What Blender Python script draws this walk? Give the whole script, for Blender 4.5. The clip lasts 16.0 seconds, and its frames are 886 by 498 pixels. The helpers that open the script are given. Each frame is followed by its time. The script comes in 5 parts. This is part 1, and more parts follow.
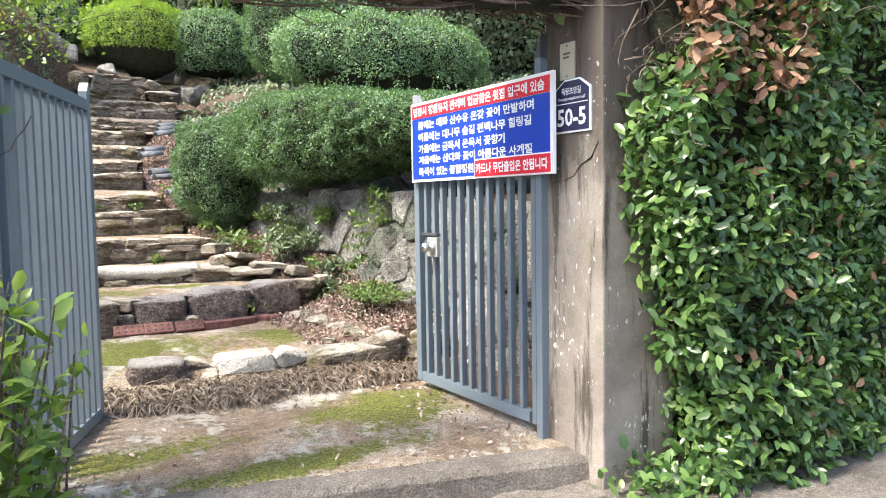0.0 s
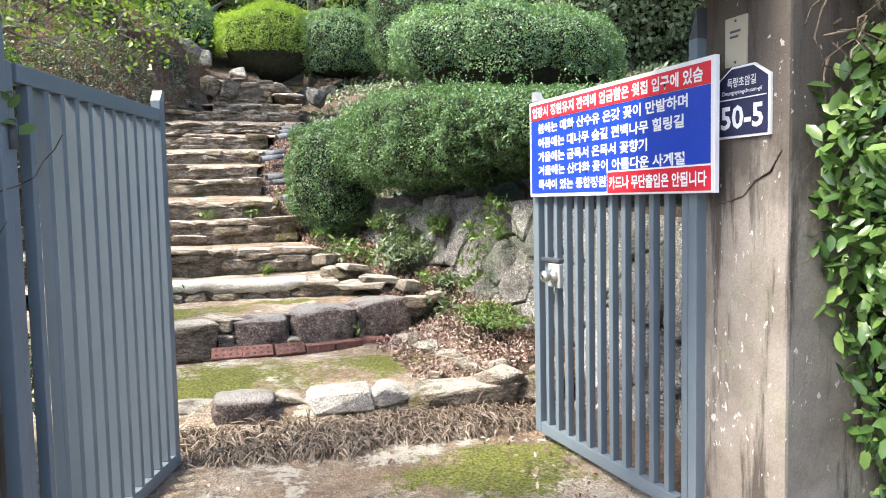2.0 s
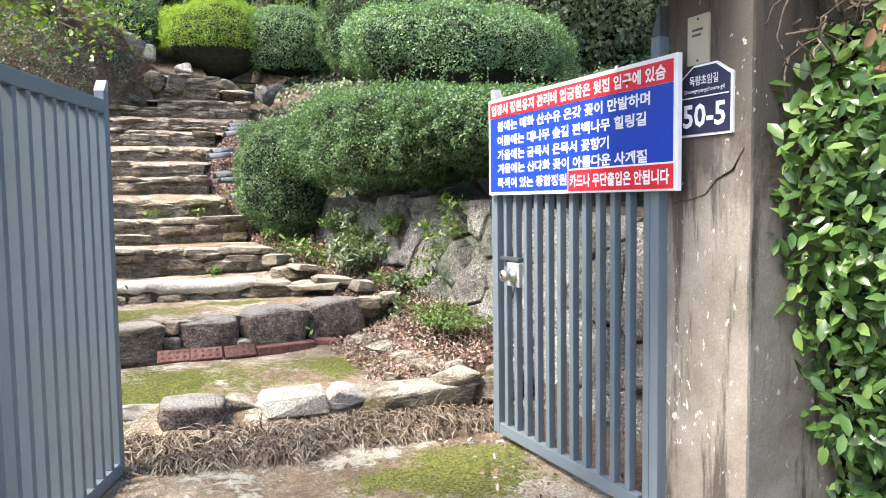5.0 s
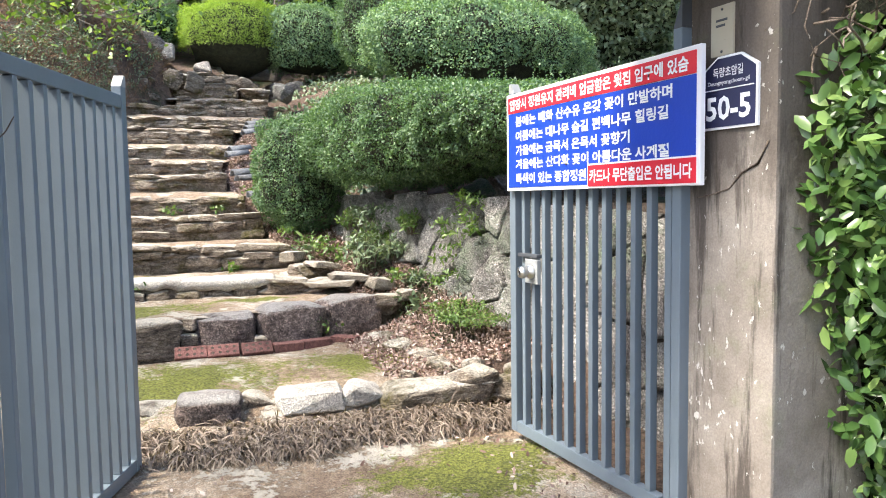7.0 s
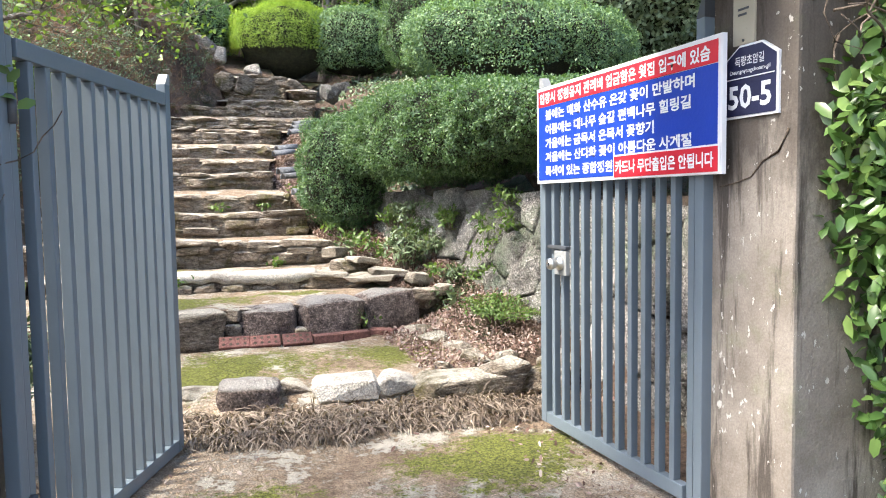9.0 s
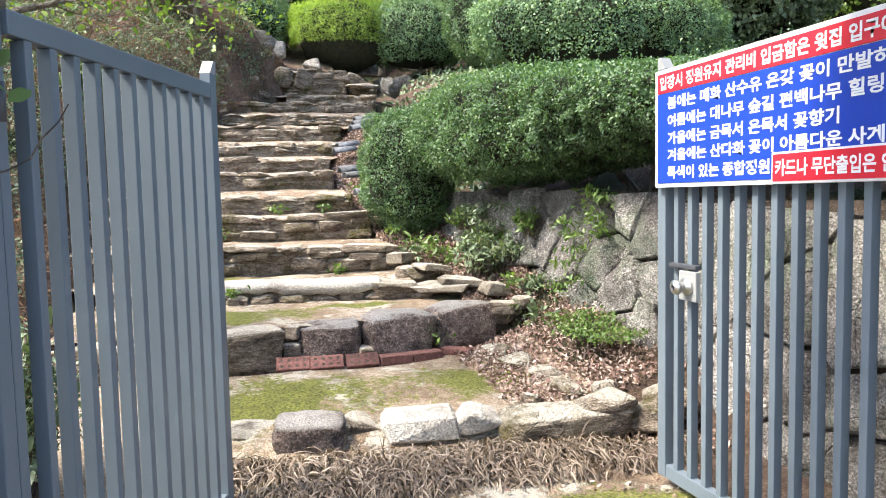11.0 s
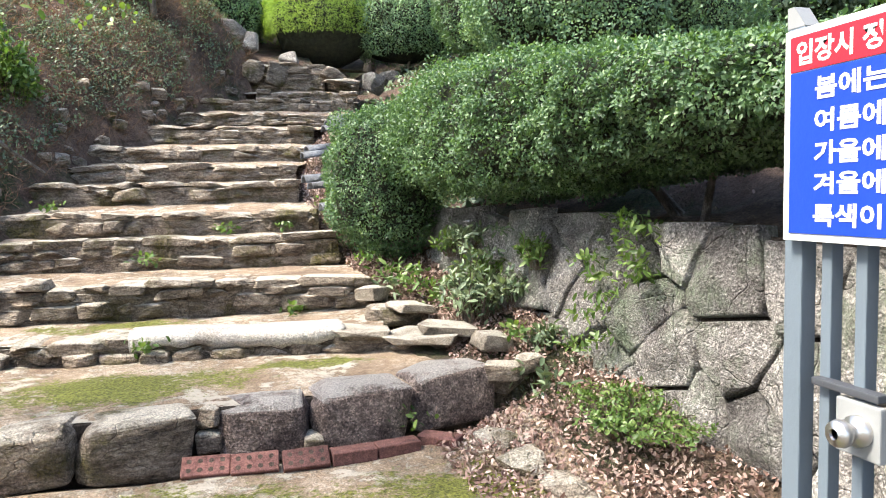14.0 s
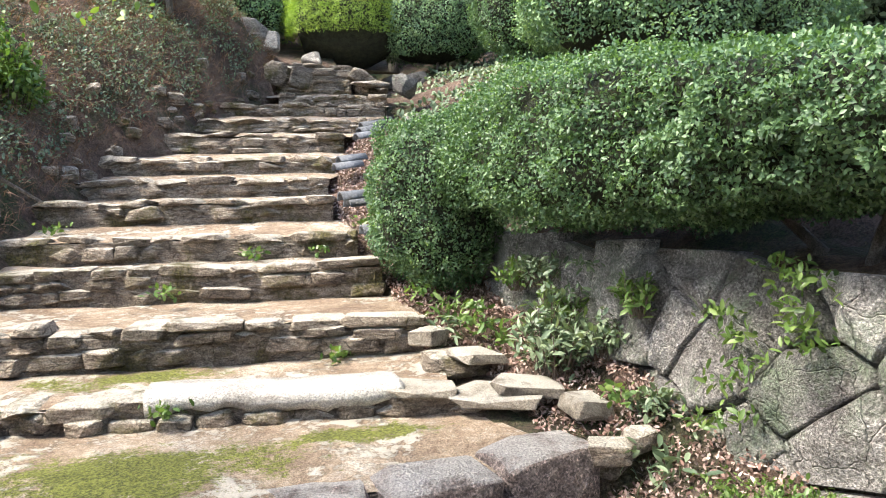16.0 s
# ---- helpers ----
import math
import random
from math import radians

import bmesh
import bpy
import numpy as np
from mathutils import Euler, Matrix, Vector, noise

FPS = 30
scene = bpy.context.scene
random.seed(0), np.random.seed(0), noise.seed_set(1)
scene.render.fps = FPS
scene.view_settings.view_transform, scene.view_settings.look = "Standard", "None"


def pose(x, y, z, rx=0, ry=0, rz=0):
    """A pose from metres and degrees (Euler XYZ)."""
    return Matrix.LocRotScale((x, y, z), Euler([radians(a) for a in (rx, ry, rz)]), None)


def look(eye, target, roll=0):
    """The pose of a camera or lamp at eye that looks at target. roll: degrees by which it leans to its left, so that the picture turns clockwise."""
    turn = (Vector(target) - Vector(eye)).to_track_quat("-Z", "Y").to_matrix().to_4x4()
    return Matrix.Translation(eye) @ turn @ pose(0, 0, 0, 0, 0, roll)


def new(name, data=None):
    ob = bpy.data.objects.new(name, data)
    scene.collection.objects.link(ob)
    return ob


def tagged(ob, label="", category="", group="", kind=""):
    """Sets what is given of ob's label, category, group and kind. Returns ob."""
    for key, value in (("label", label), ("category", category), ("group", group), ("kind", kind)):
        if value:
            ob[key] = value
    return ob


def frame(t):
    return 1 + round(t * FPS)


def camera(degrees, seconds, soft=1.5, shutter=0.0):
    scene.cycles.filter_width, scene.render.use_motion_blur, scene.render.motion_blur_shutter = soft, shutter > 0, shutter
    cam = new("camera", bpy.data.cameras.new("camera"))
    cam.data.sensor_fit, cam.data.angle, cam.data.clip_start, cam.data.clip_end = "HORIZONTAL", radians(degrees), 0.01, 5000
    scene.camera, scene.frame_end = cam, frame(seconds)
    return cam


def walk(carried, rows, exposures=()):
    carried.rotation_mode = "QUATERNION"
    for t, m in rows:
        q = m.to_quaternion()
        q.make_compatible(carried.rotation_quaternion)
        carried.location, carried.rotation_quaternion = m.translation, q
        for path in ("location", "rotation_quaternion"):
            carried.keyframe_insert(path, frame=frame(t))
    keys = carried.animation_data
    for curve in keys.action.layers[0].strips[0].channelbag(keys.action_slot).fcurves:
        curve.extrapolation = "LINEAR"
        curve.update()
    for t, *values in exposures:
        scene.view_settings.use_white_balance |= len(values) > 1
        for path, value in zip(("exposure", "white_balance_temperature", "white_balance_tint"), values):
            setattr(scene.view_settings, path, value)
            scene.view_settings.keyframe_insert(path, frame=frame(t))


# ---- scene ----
cam = camera(63.4, 16.0, soft=1.0)
PATH = [
    (0, (0.135, 0.186, 1.434), (1.201, 1.874, 1.305), -0.9),
    (0.5, (0.194, 0.286, 1.42), (1.206, 2.006, 1.29), -0.9),
    (1, (0.287, 0.55, 1.485), (1.223, 2.312, 1.348), -1.0),
    (1.5, (0.397, 0.703, 1.491), (1.246, 2.508, 1.35), -1.1),
    (2, (0.554, 0.78, 1.561), (1.297, 2.632, 1.422), -1.2),
    (2.5, (0.565, 0.798, 1.574), (1.243, 2.675, 1.433), -1.3),
    (3, (0.542, 0.83, 1.563), (1.217, 2.708, 1.423), -1.2),
    (3.5, (0.536, 0.848, 1.556), (1.254, 2.709, 1.416), -1.3),
    (4, (0.54, 0.844, 1.547), (1.332, 2.675, 1.408), -1.2),
    (4.2, (0.542, 0.844, 1.548), (1.363, 2.662, 1.411), -1.1),
    (6.3, (0.53, 0.894, 1.53), (1.418, 2.681, 1.393), -0.7),
    (6.5, (0.536, 0.896, 1.537), (1.409, 2.69, 1.4), -0.7),
    (7, (0.553, 0.89, 1.529), (1.382, 2.705, 1.389), -0.8),
    (7.5, (0.561, 0.887, 1.519), (1.348, 2.72, 1.379), -0.9),
    (8, (0.591, 0.865, 1.516), (1.343, 2.713, 1.378), -0.9),
    (8.5, (0.612, 0.824, 1.5), (1.341, 2.681, 1.362), -0.9),
    (9, (0.608, 0.786, 1.487), (1.312, 2.653, 1.351), -0.9),
    (9.5, (0.604, 0.81, 1.487), (1.26, 2.695, 1.349), -1.0),
    (10, (0.594, 0.957, 1.455), (1.198, 2.858, 1.315), -1.0),
    (10.2, (0.594, 1.079, 1.472), (1.182, 2.985, 1.326), -1.1),
    (12.3, (0.911, 1.885, 1.593), (1.45, 3.805, 1.444), -1.2),
    (12.5, (0.931, 1.999, 1.586), (1.473, 3.918, 1.435), -1.2),
    (13, (0.966, 2.307, 1.631), (1.516, 4.224, 1.479), -1.1),
    (13.5, (1.091, 2.539, 1.647), (1.653, 4.452, 1.496), -1.1),
    (14, (1.133, 2.716, 1.685), (1.701, 4.628, 1.536), -1.2),
    (14.5, (1.034, 2.975, 1.763), (1.599, 4.888, 1.611), -1.3),
    (15, (1.003, 3.161, 1.755), (1.549, 5.079, 1.603), -1.3),
    (15.5, (1.033, 3.441, 1.777), (1.551, 5.367, 1.623), -1.3),
    (16, (1.033, 3.579, 1.85), (1.568, 5.5, 1.701), -1.3),
]
walk(cam, [(t, look(eye, target, roll)) for t, eye, target, roll in PATH])

# ---- light ----
SUN_EL, SUN_AZ = radians(54), radians(-92)   # azimuth from +y towards +x
world = bpy.data.worlds.new("sky")
scene.world = world
world.use_nodes = True
wn = world.node_tree
sky = wn.nodes.new("ShaderNodeTexSky")
sky.sky_type, sky.sun_disc = "NISHITA", False
sky.sun_elevation, sky.sun_rotation = SUN_EL, SUN_AZ
sky.air_density, sky.dust_density = 1.0, 2.5
wn.nodes["Background"].inputs["Strength"].default_value = 0.15
wn.links.new(sky.outputs[0], wn.nodes["Background"].inputs["Color"])
sun = new("sun", bpy.data.lights.new("sun", "SUN"))
sun.data.energy, sun.data.angle, sun.data.color = 3.0, radians(14.0), (1.0, 0.93, 0.81)
sun_from = Vector((math.sin(SUN_AZ) * math.cos(SUN_EL), math.cos(SUN_AZ) * math.cos(SUN_EL), math.sin(SUN_EL)))
sun.matrix_world = look(sun_from * 30, (0, 0, 0))
scene.view_settings.exposure = 1.80

# ---- materials ----
RNG = np.random.default_rng(7)


def shader(name, rough=0.8, metal=0.0):
    m = bpy.data.materials.new(name)
    m.use_nodes = True
    t = m.node_tree
    b = t.nodes["Principled BSDF"]
    b.inputs["Roughness"].default_value, b.inputs["Metallic"].default_value = rough, metal
    return m, t, b


def node(t, kind, **ins):
    n = t.nodes.new(kind)
    for k, v in ins.items():
        n.inputs[k].default_value = v
    return n


def ramp(t, fac, stops):
    r = t.nodes.new("ShaderNodeValToRGB")
    e = r.color_ramp.elements
    while len(e) < len(stops):
        e.new(0.5)
    for el, (p, c) in zip(e, stops):
        el.position, el.color = p, (*c, 1) if len(c) == 3 else (c[0], c[0], c[0], 1)
    t.links.new(fac, r.inputs[0])
    return r.outputs[0]


def mixc(t, fac, a, b, mode="MIX"):
    n = t.nodes.new("ShaderNodeMix")
    n.data_type, n.blend_type = "RGBA", mode
    if isinstance(fac, (int, float)):
        n.inputs[0].default_value = fac
    else:
        t.links.new(fac, n.inputs[0])
    for i, c in ((6, a), (7, b)):
        if isinstance(c, tuple):
            n.inputs[i].default_value = (*c, 1)
        else:
            t.links.new(c, n.inputs[i])
    return n.outputs[2]


def math_node(t, op, a, b=0.0):
    n = t.nodes.new("ShaderNodeMath")
    n.operation = op
    for i, v in ((0, a), (1, b)):
        if isinstance(v, (int, float)):
            n.inputs[i].default_value = v
        else:
            t.links.new(v, n.inputs[i])
    return n.outputs[0]


def noise_at(t, scale, detail=6.0, rough=0.6, stretch=None):
    g = t.nodes.new("ShaderNodeNewGeometry")
    v = g.outputs["Position"]
    if stretch:
        mp = t.nodes.new("ShaderNodeMapping")
        mp.inputs["Scale"].default_value = stretch
        t.links.new(v, mp.inputs[0])
        v = mp.outputs[0]
    n = node(t, "ShaderNodeTexNoise", Scale=scale, Detail=detail, Roughness=rough)
    t.links.new(v, n.inputs["Vector"])
    return n.outputs["Fac"]


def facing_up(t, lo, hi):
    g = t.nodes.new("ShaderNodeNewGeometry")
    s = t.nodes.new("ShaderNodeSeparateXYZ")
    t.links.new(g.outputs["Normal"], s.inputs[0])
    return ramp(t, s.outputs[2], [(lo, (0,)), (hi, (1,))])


def bump(t, b, heights, dist=0.02, strength=1.0):
    h = heights[0]
    for x in heights[1:]:
        h = math_node(t, "ADD", h, x)
    n = node(t, "ShaderNodeBump", Strength=strength, Distance=dist)
    t.links.new(h, n.inputs["Height"])
    t.links.new(n.outputs[0], b.inputs["Normal"])


def patches(t, spots):
    """1 in the middle of each patch (x, y, half width, half depth), falling to 0 at its edge."""
    g = t.nodes.new("ShaderNodeNewGeometry")
    best = None
    for x, y, rx, ry in spots:
        mp = t.nodes.new("ShaderNodeMapping")
        mp.inputs["Location"].default_value = (-x / rx, -y / ry, 0)
        mp.inputs["Scale"].default_value = (1 / rx, 1 / ry, 0)
        t.links.new(g.outputs["Position"], mp.inputs[0])
        ln = t.nodes.new("ShaderNodeVectorMath")
        ln.operation = "LENGTH"
        t.links.new(mp.outputs[0], ln.inputs[0])
        v = math_node(t, "SUBTRACT", 1.0, ln.outputs["Value"])
        best = v if best is None else math_node(t, "MAXIMUM", best, v)
    return math_node(t, "MAXIMUM", best, -0.4)


def rough_mat(name, stops, coarse=2.0, fine=18.0, rough=0.9, dist=0.02, moss=None, tops=None, vary=0.35, speck=0.0, stretch=None, spots=None, cracks=None, stain=False, flakes=None):
    """Stone, earth or plaster: colour by two noises, grain, relief; moss by a patchy noise; bleached tops with their
    highlight put into the colour.
    """
    m, t, b = shader(name, rough)
    a, f = noise_at(t, coarse, 5, 0.65, stretch), noise_at(t, fine, 8, 0.7, stretch)
    col = ramp(t, math_node(t, "ADD", math_node(t, "MULTIPLY", a, 0.6), math_node(t, "MULTIPLY", f, 0.4)), [(0.5 + (p - 0.5) * 0.55, c) for p, c in stops])
    grain = ramp(t, noise_at(t, fine * 5, 4, 0.8), [(0.40, (0.45,)), (0.52, (1.0,)), (0.62, (1.45,))])
    col = mixc(t, 0.8, col, grain, "MULTIPLY")
    if speck:
        w = node(t, "ShaderNodeTexVoronoi", Scale=110.0)
        g = t.nodes.new("ShaderNodeNewGeometry")
        t.links.new(g.outputs["Position"], w.inputs["Vector"])
        col = mixc(t, speck, col, ramp(t, w.outputs["Color"], [(0.25, (0.35,)), (0.6, (1.0,)), (0.9, (1.9,))]), "MULTIPLY")
    if stain:
        k = ramp(t, noise_at(t, 2.6, 8, 0.75), [(0.47, (0,)), (0.62, (0.6,))])
        col = mixc(t, k, col, (0.10, 0.088, 0.075))
        k = ramp(t, noise_at(t, 11.0, 6, 0.7), [(0.56, (0,)), (0.64, (0.7,))])
        col = mixc(t, k, col, (0.66, 0.63, 0.58))
    chip = None
    if flakes:
        chip = math_node(t, "ADD", math_node(t, "MULTIPLY", noise_at(t, 3.2, 4, 0.6), 0.5), math_node(t, "MULTIPLY", noise_at(t, 13.0, 8, 0.75), 0.5))
        dark = ramp(t, chip, [(0.505, (0,)), (0.525, (1,)), (0.535, (0,))])
        col = mixc(t, math_node(t, "MULTIPLY", dark, 0.45), col, (0.16, 0.12, 0.07))
        chip = ramp(t, chip, [(0.525, (0,)), (0.555, (1,))])
        col = mixc(t, math_node(t, "MULTIPLY", chip, 0.75), col, flakes)
    lines = None
    if cracks:
        cs, wid, dark, squash = cracks
        g = t.nodes.new("ShaderNodeNewGeometry")
        wob = node(t, "ShaderNodeTexNoise", Scale=4.0, Detail=4.0)
        t.links.new(g.outputs["Position"], wob.inputs["Vector"])
        mv = t.nodes.new("ShaderNodeVectorMath")
        mv.operation = "MULTIPLY_ADD"
        t.links.new(wob.outputs["Color"], mv.inputs[0])
        mv.inputs[1].default_value = (0.22, 0.22, 0.22)
        t.links.new(g.outputs["Position"], mv.inputs[2])
        mp = t.nodes.new("ShaderNodeMapping")
        mp.inputs["Scale"].default_value = (1, 1, squash)
        t.links.new(mv.outputs[0], mp.inputs[0])
        vo = node(t, "ShaderNodeTexVoronoi", Scale=cs)
        vo.feature = "DISTANCE_TO_EDGE"
        t.links.new(mp.outputs[0], vo.inputs["Vector"])
        lines = ramp(t, vo.outputs["Distance"], [(0.0, (0,)), (wid, (1,))])
        col = mixc(t, 1.0, col, ramp(t, lines, [(0, (dark,)), (1, (1.0,))]), "MULTIPLY")
    if vary:
        o = t.nodes.new("ShaderNodeObjectInfo")
        col = mixc(t, 1.0, col, ramp(t, o.outputs["Random"], [(0, (1 - vary,)), (1, (1 + vary,))]), "MULTIPLY")
    # upward faces get a paler colour: bleaching plus the light that falls on them
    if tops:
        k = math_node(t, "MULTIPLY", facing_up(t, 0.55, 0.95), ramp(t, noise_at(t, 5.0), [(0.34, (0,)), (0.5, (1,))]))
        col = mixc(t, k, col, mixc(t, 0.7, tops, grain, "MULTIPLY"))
    if moss:
        mc, scale, lo, hi = moss
        k = noise_at(t, scale, 7, 0.72)
        if spots:
            k = math_node(t, "ADD", k, math_node(t, "MULTIPLY", patches(t, spots), 0.40))
            k = math_node(t, "ADD", k, math_node(t, "MULTIPLY", math_node(t, "SUBTRACT", noise_at(t, 26.0, 6, 0.8), 0.5), 0.95))
        k = ramp(t, k, [(lo, (0,)), (hi, (1,))])
        moss_col = mixc(t, ramp(t, noise_at(t, 70.0, 4, 0.8), [(0.4, (0,)), (0.6, (1,))]), tuple(c * 0.55 for c in mc), tuple(c * 2.0 for c in mc))
        col = mixc(t, k, col, moss_col)
    t.links.new(col, b.inputs["Base Color"])
    mid = [math_node(t, "MULTIPLY", noise_at(t, 8.0, 6, 0.7), 1.6)] if stain else []
    mid += [math_node(t, "MULTIPLY", chip, 0.4)] if flakes else []
    bump(t, b, mid + ([math_node(t, "MULTIPLY", lines, 0.5)] if lines else []) + [math_node(t, "MULTIPLY", a, 1.2), f, math_node(t, "MULTIPLY", noise_at(t, fine * 4, 4), 0.5)], dist * 1.6)
    return m


def leaf_mat(name, stops, rough=0.42, through_light=0.3, coarse=1.5, sheen=0.5):
    """Leaves: each one its own tint, some light passes through."""
    m, t, b = shader(name, rough)
    g = t.nodes.new("ShaderNodeNewGeometry")
    o = t.nodes.new("ShaderNodeObjectInfo")
    r = math_node(t, "FRACT", math_node(t, "ADD", g.outputs["Random Per Island"], o.outputs["Random"]))
    r = math_node(t, "ADD", math_node(t, "MULTIPLY", r, 0.62), math_node(t, "MULTIPLY", noise_at(t, coarse * 3, 4), 0.5))
    col = ramp(t, r, stops)
    t.links.new(col, b.inputs["Base Color"])
    b.inputs["Specular IOR Level"].default_value = sheen
    tr = t.nodes.new("ShaderNodeBsdfTranslucent")
    t.links.new(mixc(t, 1.0, col, (1.25, 1.35, 0.5), "MULTIPLY"), tr.inputs["Color"])
    mx = t.nodes.new("ShaderNodeMixShader")
    mx.inputs[0].default_value = through_light
    t.links.new(b.outputs[0], mx.inputs[1])
    t.links.new(tr.outputs[0], mx.inputs[2])
    t.links.new(mx.outputs[0], t.nodes["Material Output"].inputs["Surface"])
    return m


def paint_mat(name, col, rough=0.45, wear=(0.2, 0.17, 0.14), amount=0.62, metal=0.0):
    m, t, b = shader(name, rough, metal)
    k = ramp(t, noise_at(t, 30.0, 8, 0.75), [(amount, (0,)), (amount + 0.08, (1,))])
    c = mixc(t, noise_at(t, 4.0), tuple(x * 0.85 for x in col), tuple(min(1, x * 1.12) for x in col))
    t.links.new(mixc(t, k, c, wear), b.inputs["Base Color"])
    bump(t, b, [noise_at(t, 60.0)], 0.001)
    return m


EARTH = rough_mat("sandy earth", [(0.3, (0.25, 0.17, 0.115)), (0.48, (0.43, 0.32, 0.22)), (0.60, (0.56, 0.45, 0.34)), (0.75, (0.72, 0.65, 0.54))], 2.2, 22, 0.95, 0.025,
                  moss=((0.150, 0.160, 0.028), 3.0, 0.55, 0.67), vary=0, flakes=(0.74, 0.69, 0.59),
                  spots=[(0.85, 5.4, 0.7, 0.5), (1.95, 5.5, 0.6, 0.35), (2.05, 3.85, 0.6, 0.45), (0.7, 3.75, 0.5, 0.2), (1.3, 3.3, 0.8, 0.16), (0.45, 6.75, 0.8, 0.4), (1.5, 6.95, 0.5, 0.15), (0.4, 7.9, 0.6, 0.2)])
SOIL = rough_mat("hill soil", [(0.3, (0.08, 0.05, 0.036)), (0.55, (0.19, 0.125, 0.09)), (0.75, (0.31, 0.225, 0.17))], 1.3, 14, 1.0, 0.06,
                 moss=((0.035, 0.05, 0.015), 0.9, 0.5, 0.62), vary=0)
ROAD = rough_mat("road concrete", [(0.3, (0.13, 0.11, 0.09)), (0.6, (0.24, 0.21, 0.18)), (0.8, (0.33, 0.29, 0.25))], 1.5, 24, 0.95, 0.015, vary=0)
STEPSTONE = rough_mat("weathered step stone", [(0.25, (0.12, 0.088, 0.064)), (0.5, (0.33, 0.265, 0.20)), (0.75, (0.56, 0.475, 0.375))], 5.0, 20, 0.92, 0.035,
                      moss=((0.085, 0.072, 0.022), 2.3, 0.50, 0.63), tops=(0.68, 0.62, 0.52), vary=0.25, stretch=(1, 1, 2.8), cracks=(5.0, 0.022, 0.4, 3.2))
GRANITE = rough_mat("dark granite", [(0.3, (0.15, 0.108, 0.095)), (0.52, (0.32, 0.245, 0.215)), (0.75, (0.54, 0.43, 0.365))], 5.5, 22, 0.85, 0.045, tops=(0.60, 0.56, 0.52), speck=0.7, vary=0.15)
# the highlight on the kerb's upper faces is put into the tops colour
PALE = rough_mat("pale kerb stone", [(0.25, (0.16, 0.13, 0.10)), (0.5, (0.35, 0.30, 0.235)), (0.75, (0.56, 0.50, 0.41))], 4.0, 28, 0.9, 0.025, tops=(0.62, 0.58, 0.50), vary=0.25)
WALLROCK = rough_mat("retaining wall rock", [(0.25, (0.17, 0.15, 0.14)), (0.5, (0.40, 0.375, 0.35)), (0.75, (0.66, 0.63, 0.59))], 4.0, 18, 0.9, 0.05,
                     moss=((0.15, 0.19, 0.125), 1.5, 0.52, 0.68), speck=0.5, vary=0.45, cracks=(3.2, 0.012, 0.65, 0.8))
MORTAR = rough_mat("dark joint earth", [(0.3, (0.05, 0.037, 0.028)), (0.7, (0.14, 0.105, 0.08))], 5, 30, 1.0, 0.02, vary=0)
PLASTER = rough_mat("cracked pale cement", [(0.3, (0.42, 0.38, 0.33)), (0.5, (0.62, 0.58, 0.52)), (0.7, (0.78, 0.74, 0.68))], 3, 20, 0.9, 0.02, vary=0)
BRICKRED = rough_mat("red brick", [(0.3, (0.10, 0.042, 0.036)), (0.7, (0.26, 0.12, 0.10))], 5, 40, 0.9, 0.006, vary=0.2)
TILEGREY = rough_mat("grey roof tile", [(0.3, (0.075, 0.08, 0.09)), (0.7, (0.19, 0.20, 0.215))], 6, 40, 0.7, 0.006, vary=0.25)
BARK = rough_mat("grey bark", [(0.3, (0.13, 0.105, 0.08)), (0.55, (0.30, 0.26, 0.22)), (0.75, (0.5, 0.46, 0.41))], 7, 30, 0.95, 0.03, vary=0, stretch=(1, 1, 0.25))
TWIG = rough_mat("dry vine bark", [(0.3, (0.055, 0.04, 0.03)), (0.7, (0.20, 0.155, 0.12))], 9, 50, 0.95, 0.004, vary=0.2)
# near-black: the shade inside foliage is put into this colour
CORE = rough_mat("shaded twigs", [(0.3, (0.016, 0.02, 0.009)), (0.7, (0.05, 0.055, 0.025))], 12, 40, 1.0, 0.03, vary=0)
GATE = paint_mat("blue-grey gate paint", (0.140, 0.175, 0.208), 0.40, (0.13, 0.10, 0.08), 0.66)
DARKMETAL = paint_mat("dark steel", (0.06, 0.065, 0.075), 0.5)
PALEPAINT = paint_mat("pale scuffed paint", (0.27, 0.28, 0.28), 0.5, (0.3, 0.27, 0.25), 0.66)
CHROME = paint_mat("dull nickel", (0.62, 0.6, 0.57), 0.3, (0.3, 0.22, 0.15), 0.68, 0.9)
WHITE = paint_mat("white print", (0.82, 0.83, 0.84), 0.4, (0.6, 0.6, 0.6), 0.8)
BLUE = paint_mat("blue print", (0.014, 0.055, 0.42), 0.32, (0.1, 0.15, 0.45), 0.78)
RED = paint_mat("red print", (0.66, 0.025, 0.045), 0.32, (0.7, 0.3, 0.3), 0.76)
NAVY = paint_mat("navy plate", (0.022, 0.024, 0.07), 0.35, (0.1, 0.1, 0.14), 0.78)
NOTICE = paint_mat("yellowed plastic", (0.42, 0.38, 0.29), 0.5)
HEDGE = leaf_mat("small hedge leaves", [(0.08, (0.028, 0.058, 0.028)), (0.4, (0.066, 0.128, 0.060)), (0.75, (0.135, 0.226, 0.104)), (1.0, (0.24, 0.345, 0.165))], 0.46)
HEDGEDARK = leaf_mat("dark clipped leaves", [(0.08, (0.052, 0.098, 0.053)), (0.5, (0.124, 0.216, 0.114)), (1.0, (0.344, 0.487, 0.243))], 0.52)
LIME = leaf_mat("lime green needles", [(0.1, (0.12, 0.20, 0.030)), (0.5, (0.27, 0.40, 0.065)), (1.0, (0.44, 0.56, 0.12))], 0.5, 0.35)
IVY = leaf_mat("glossy evergreen leaves", [(0.08, (0.020, 0.045, 0.013)), (0.35, (0.042, 0.092, 0.026)), (0.66, (0.084, 0.160, 0.042)), (0.88, (0.175, 0.265, 0.078)), (1.0, (0.36, 0.42, 0.15))], 0.30, 0.22)
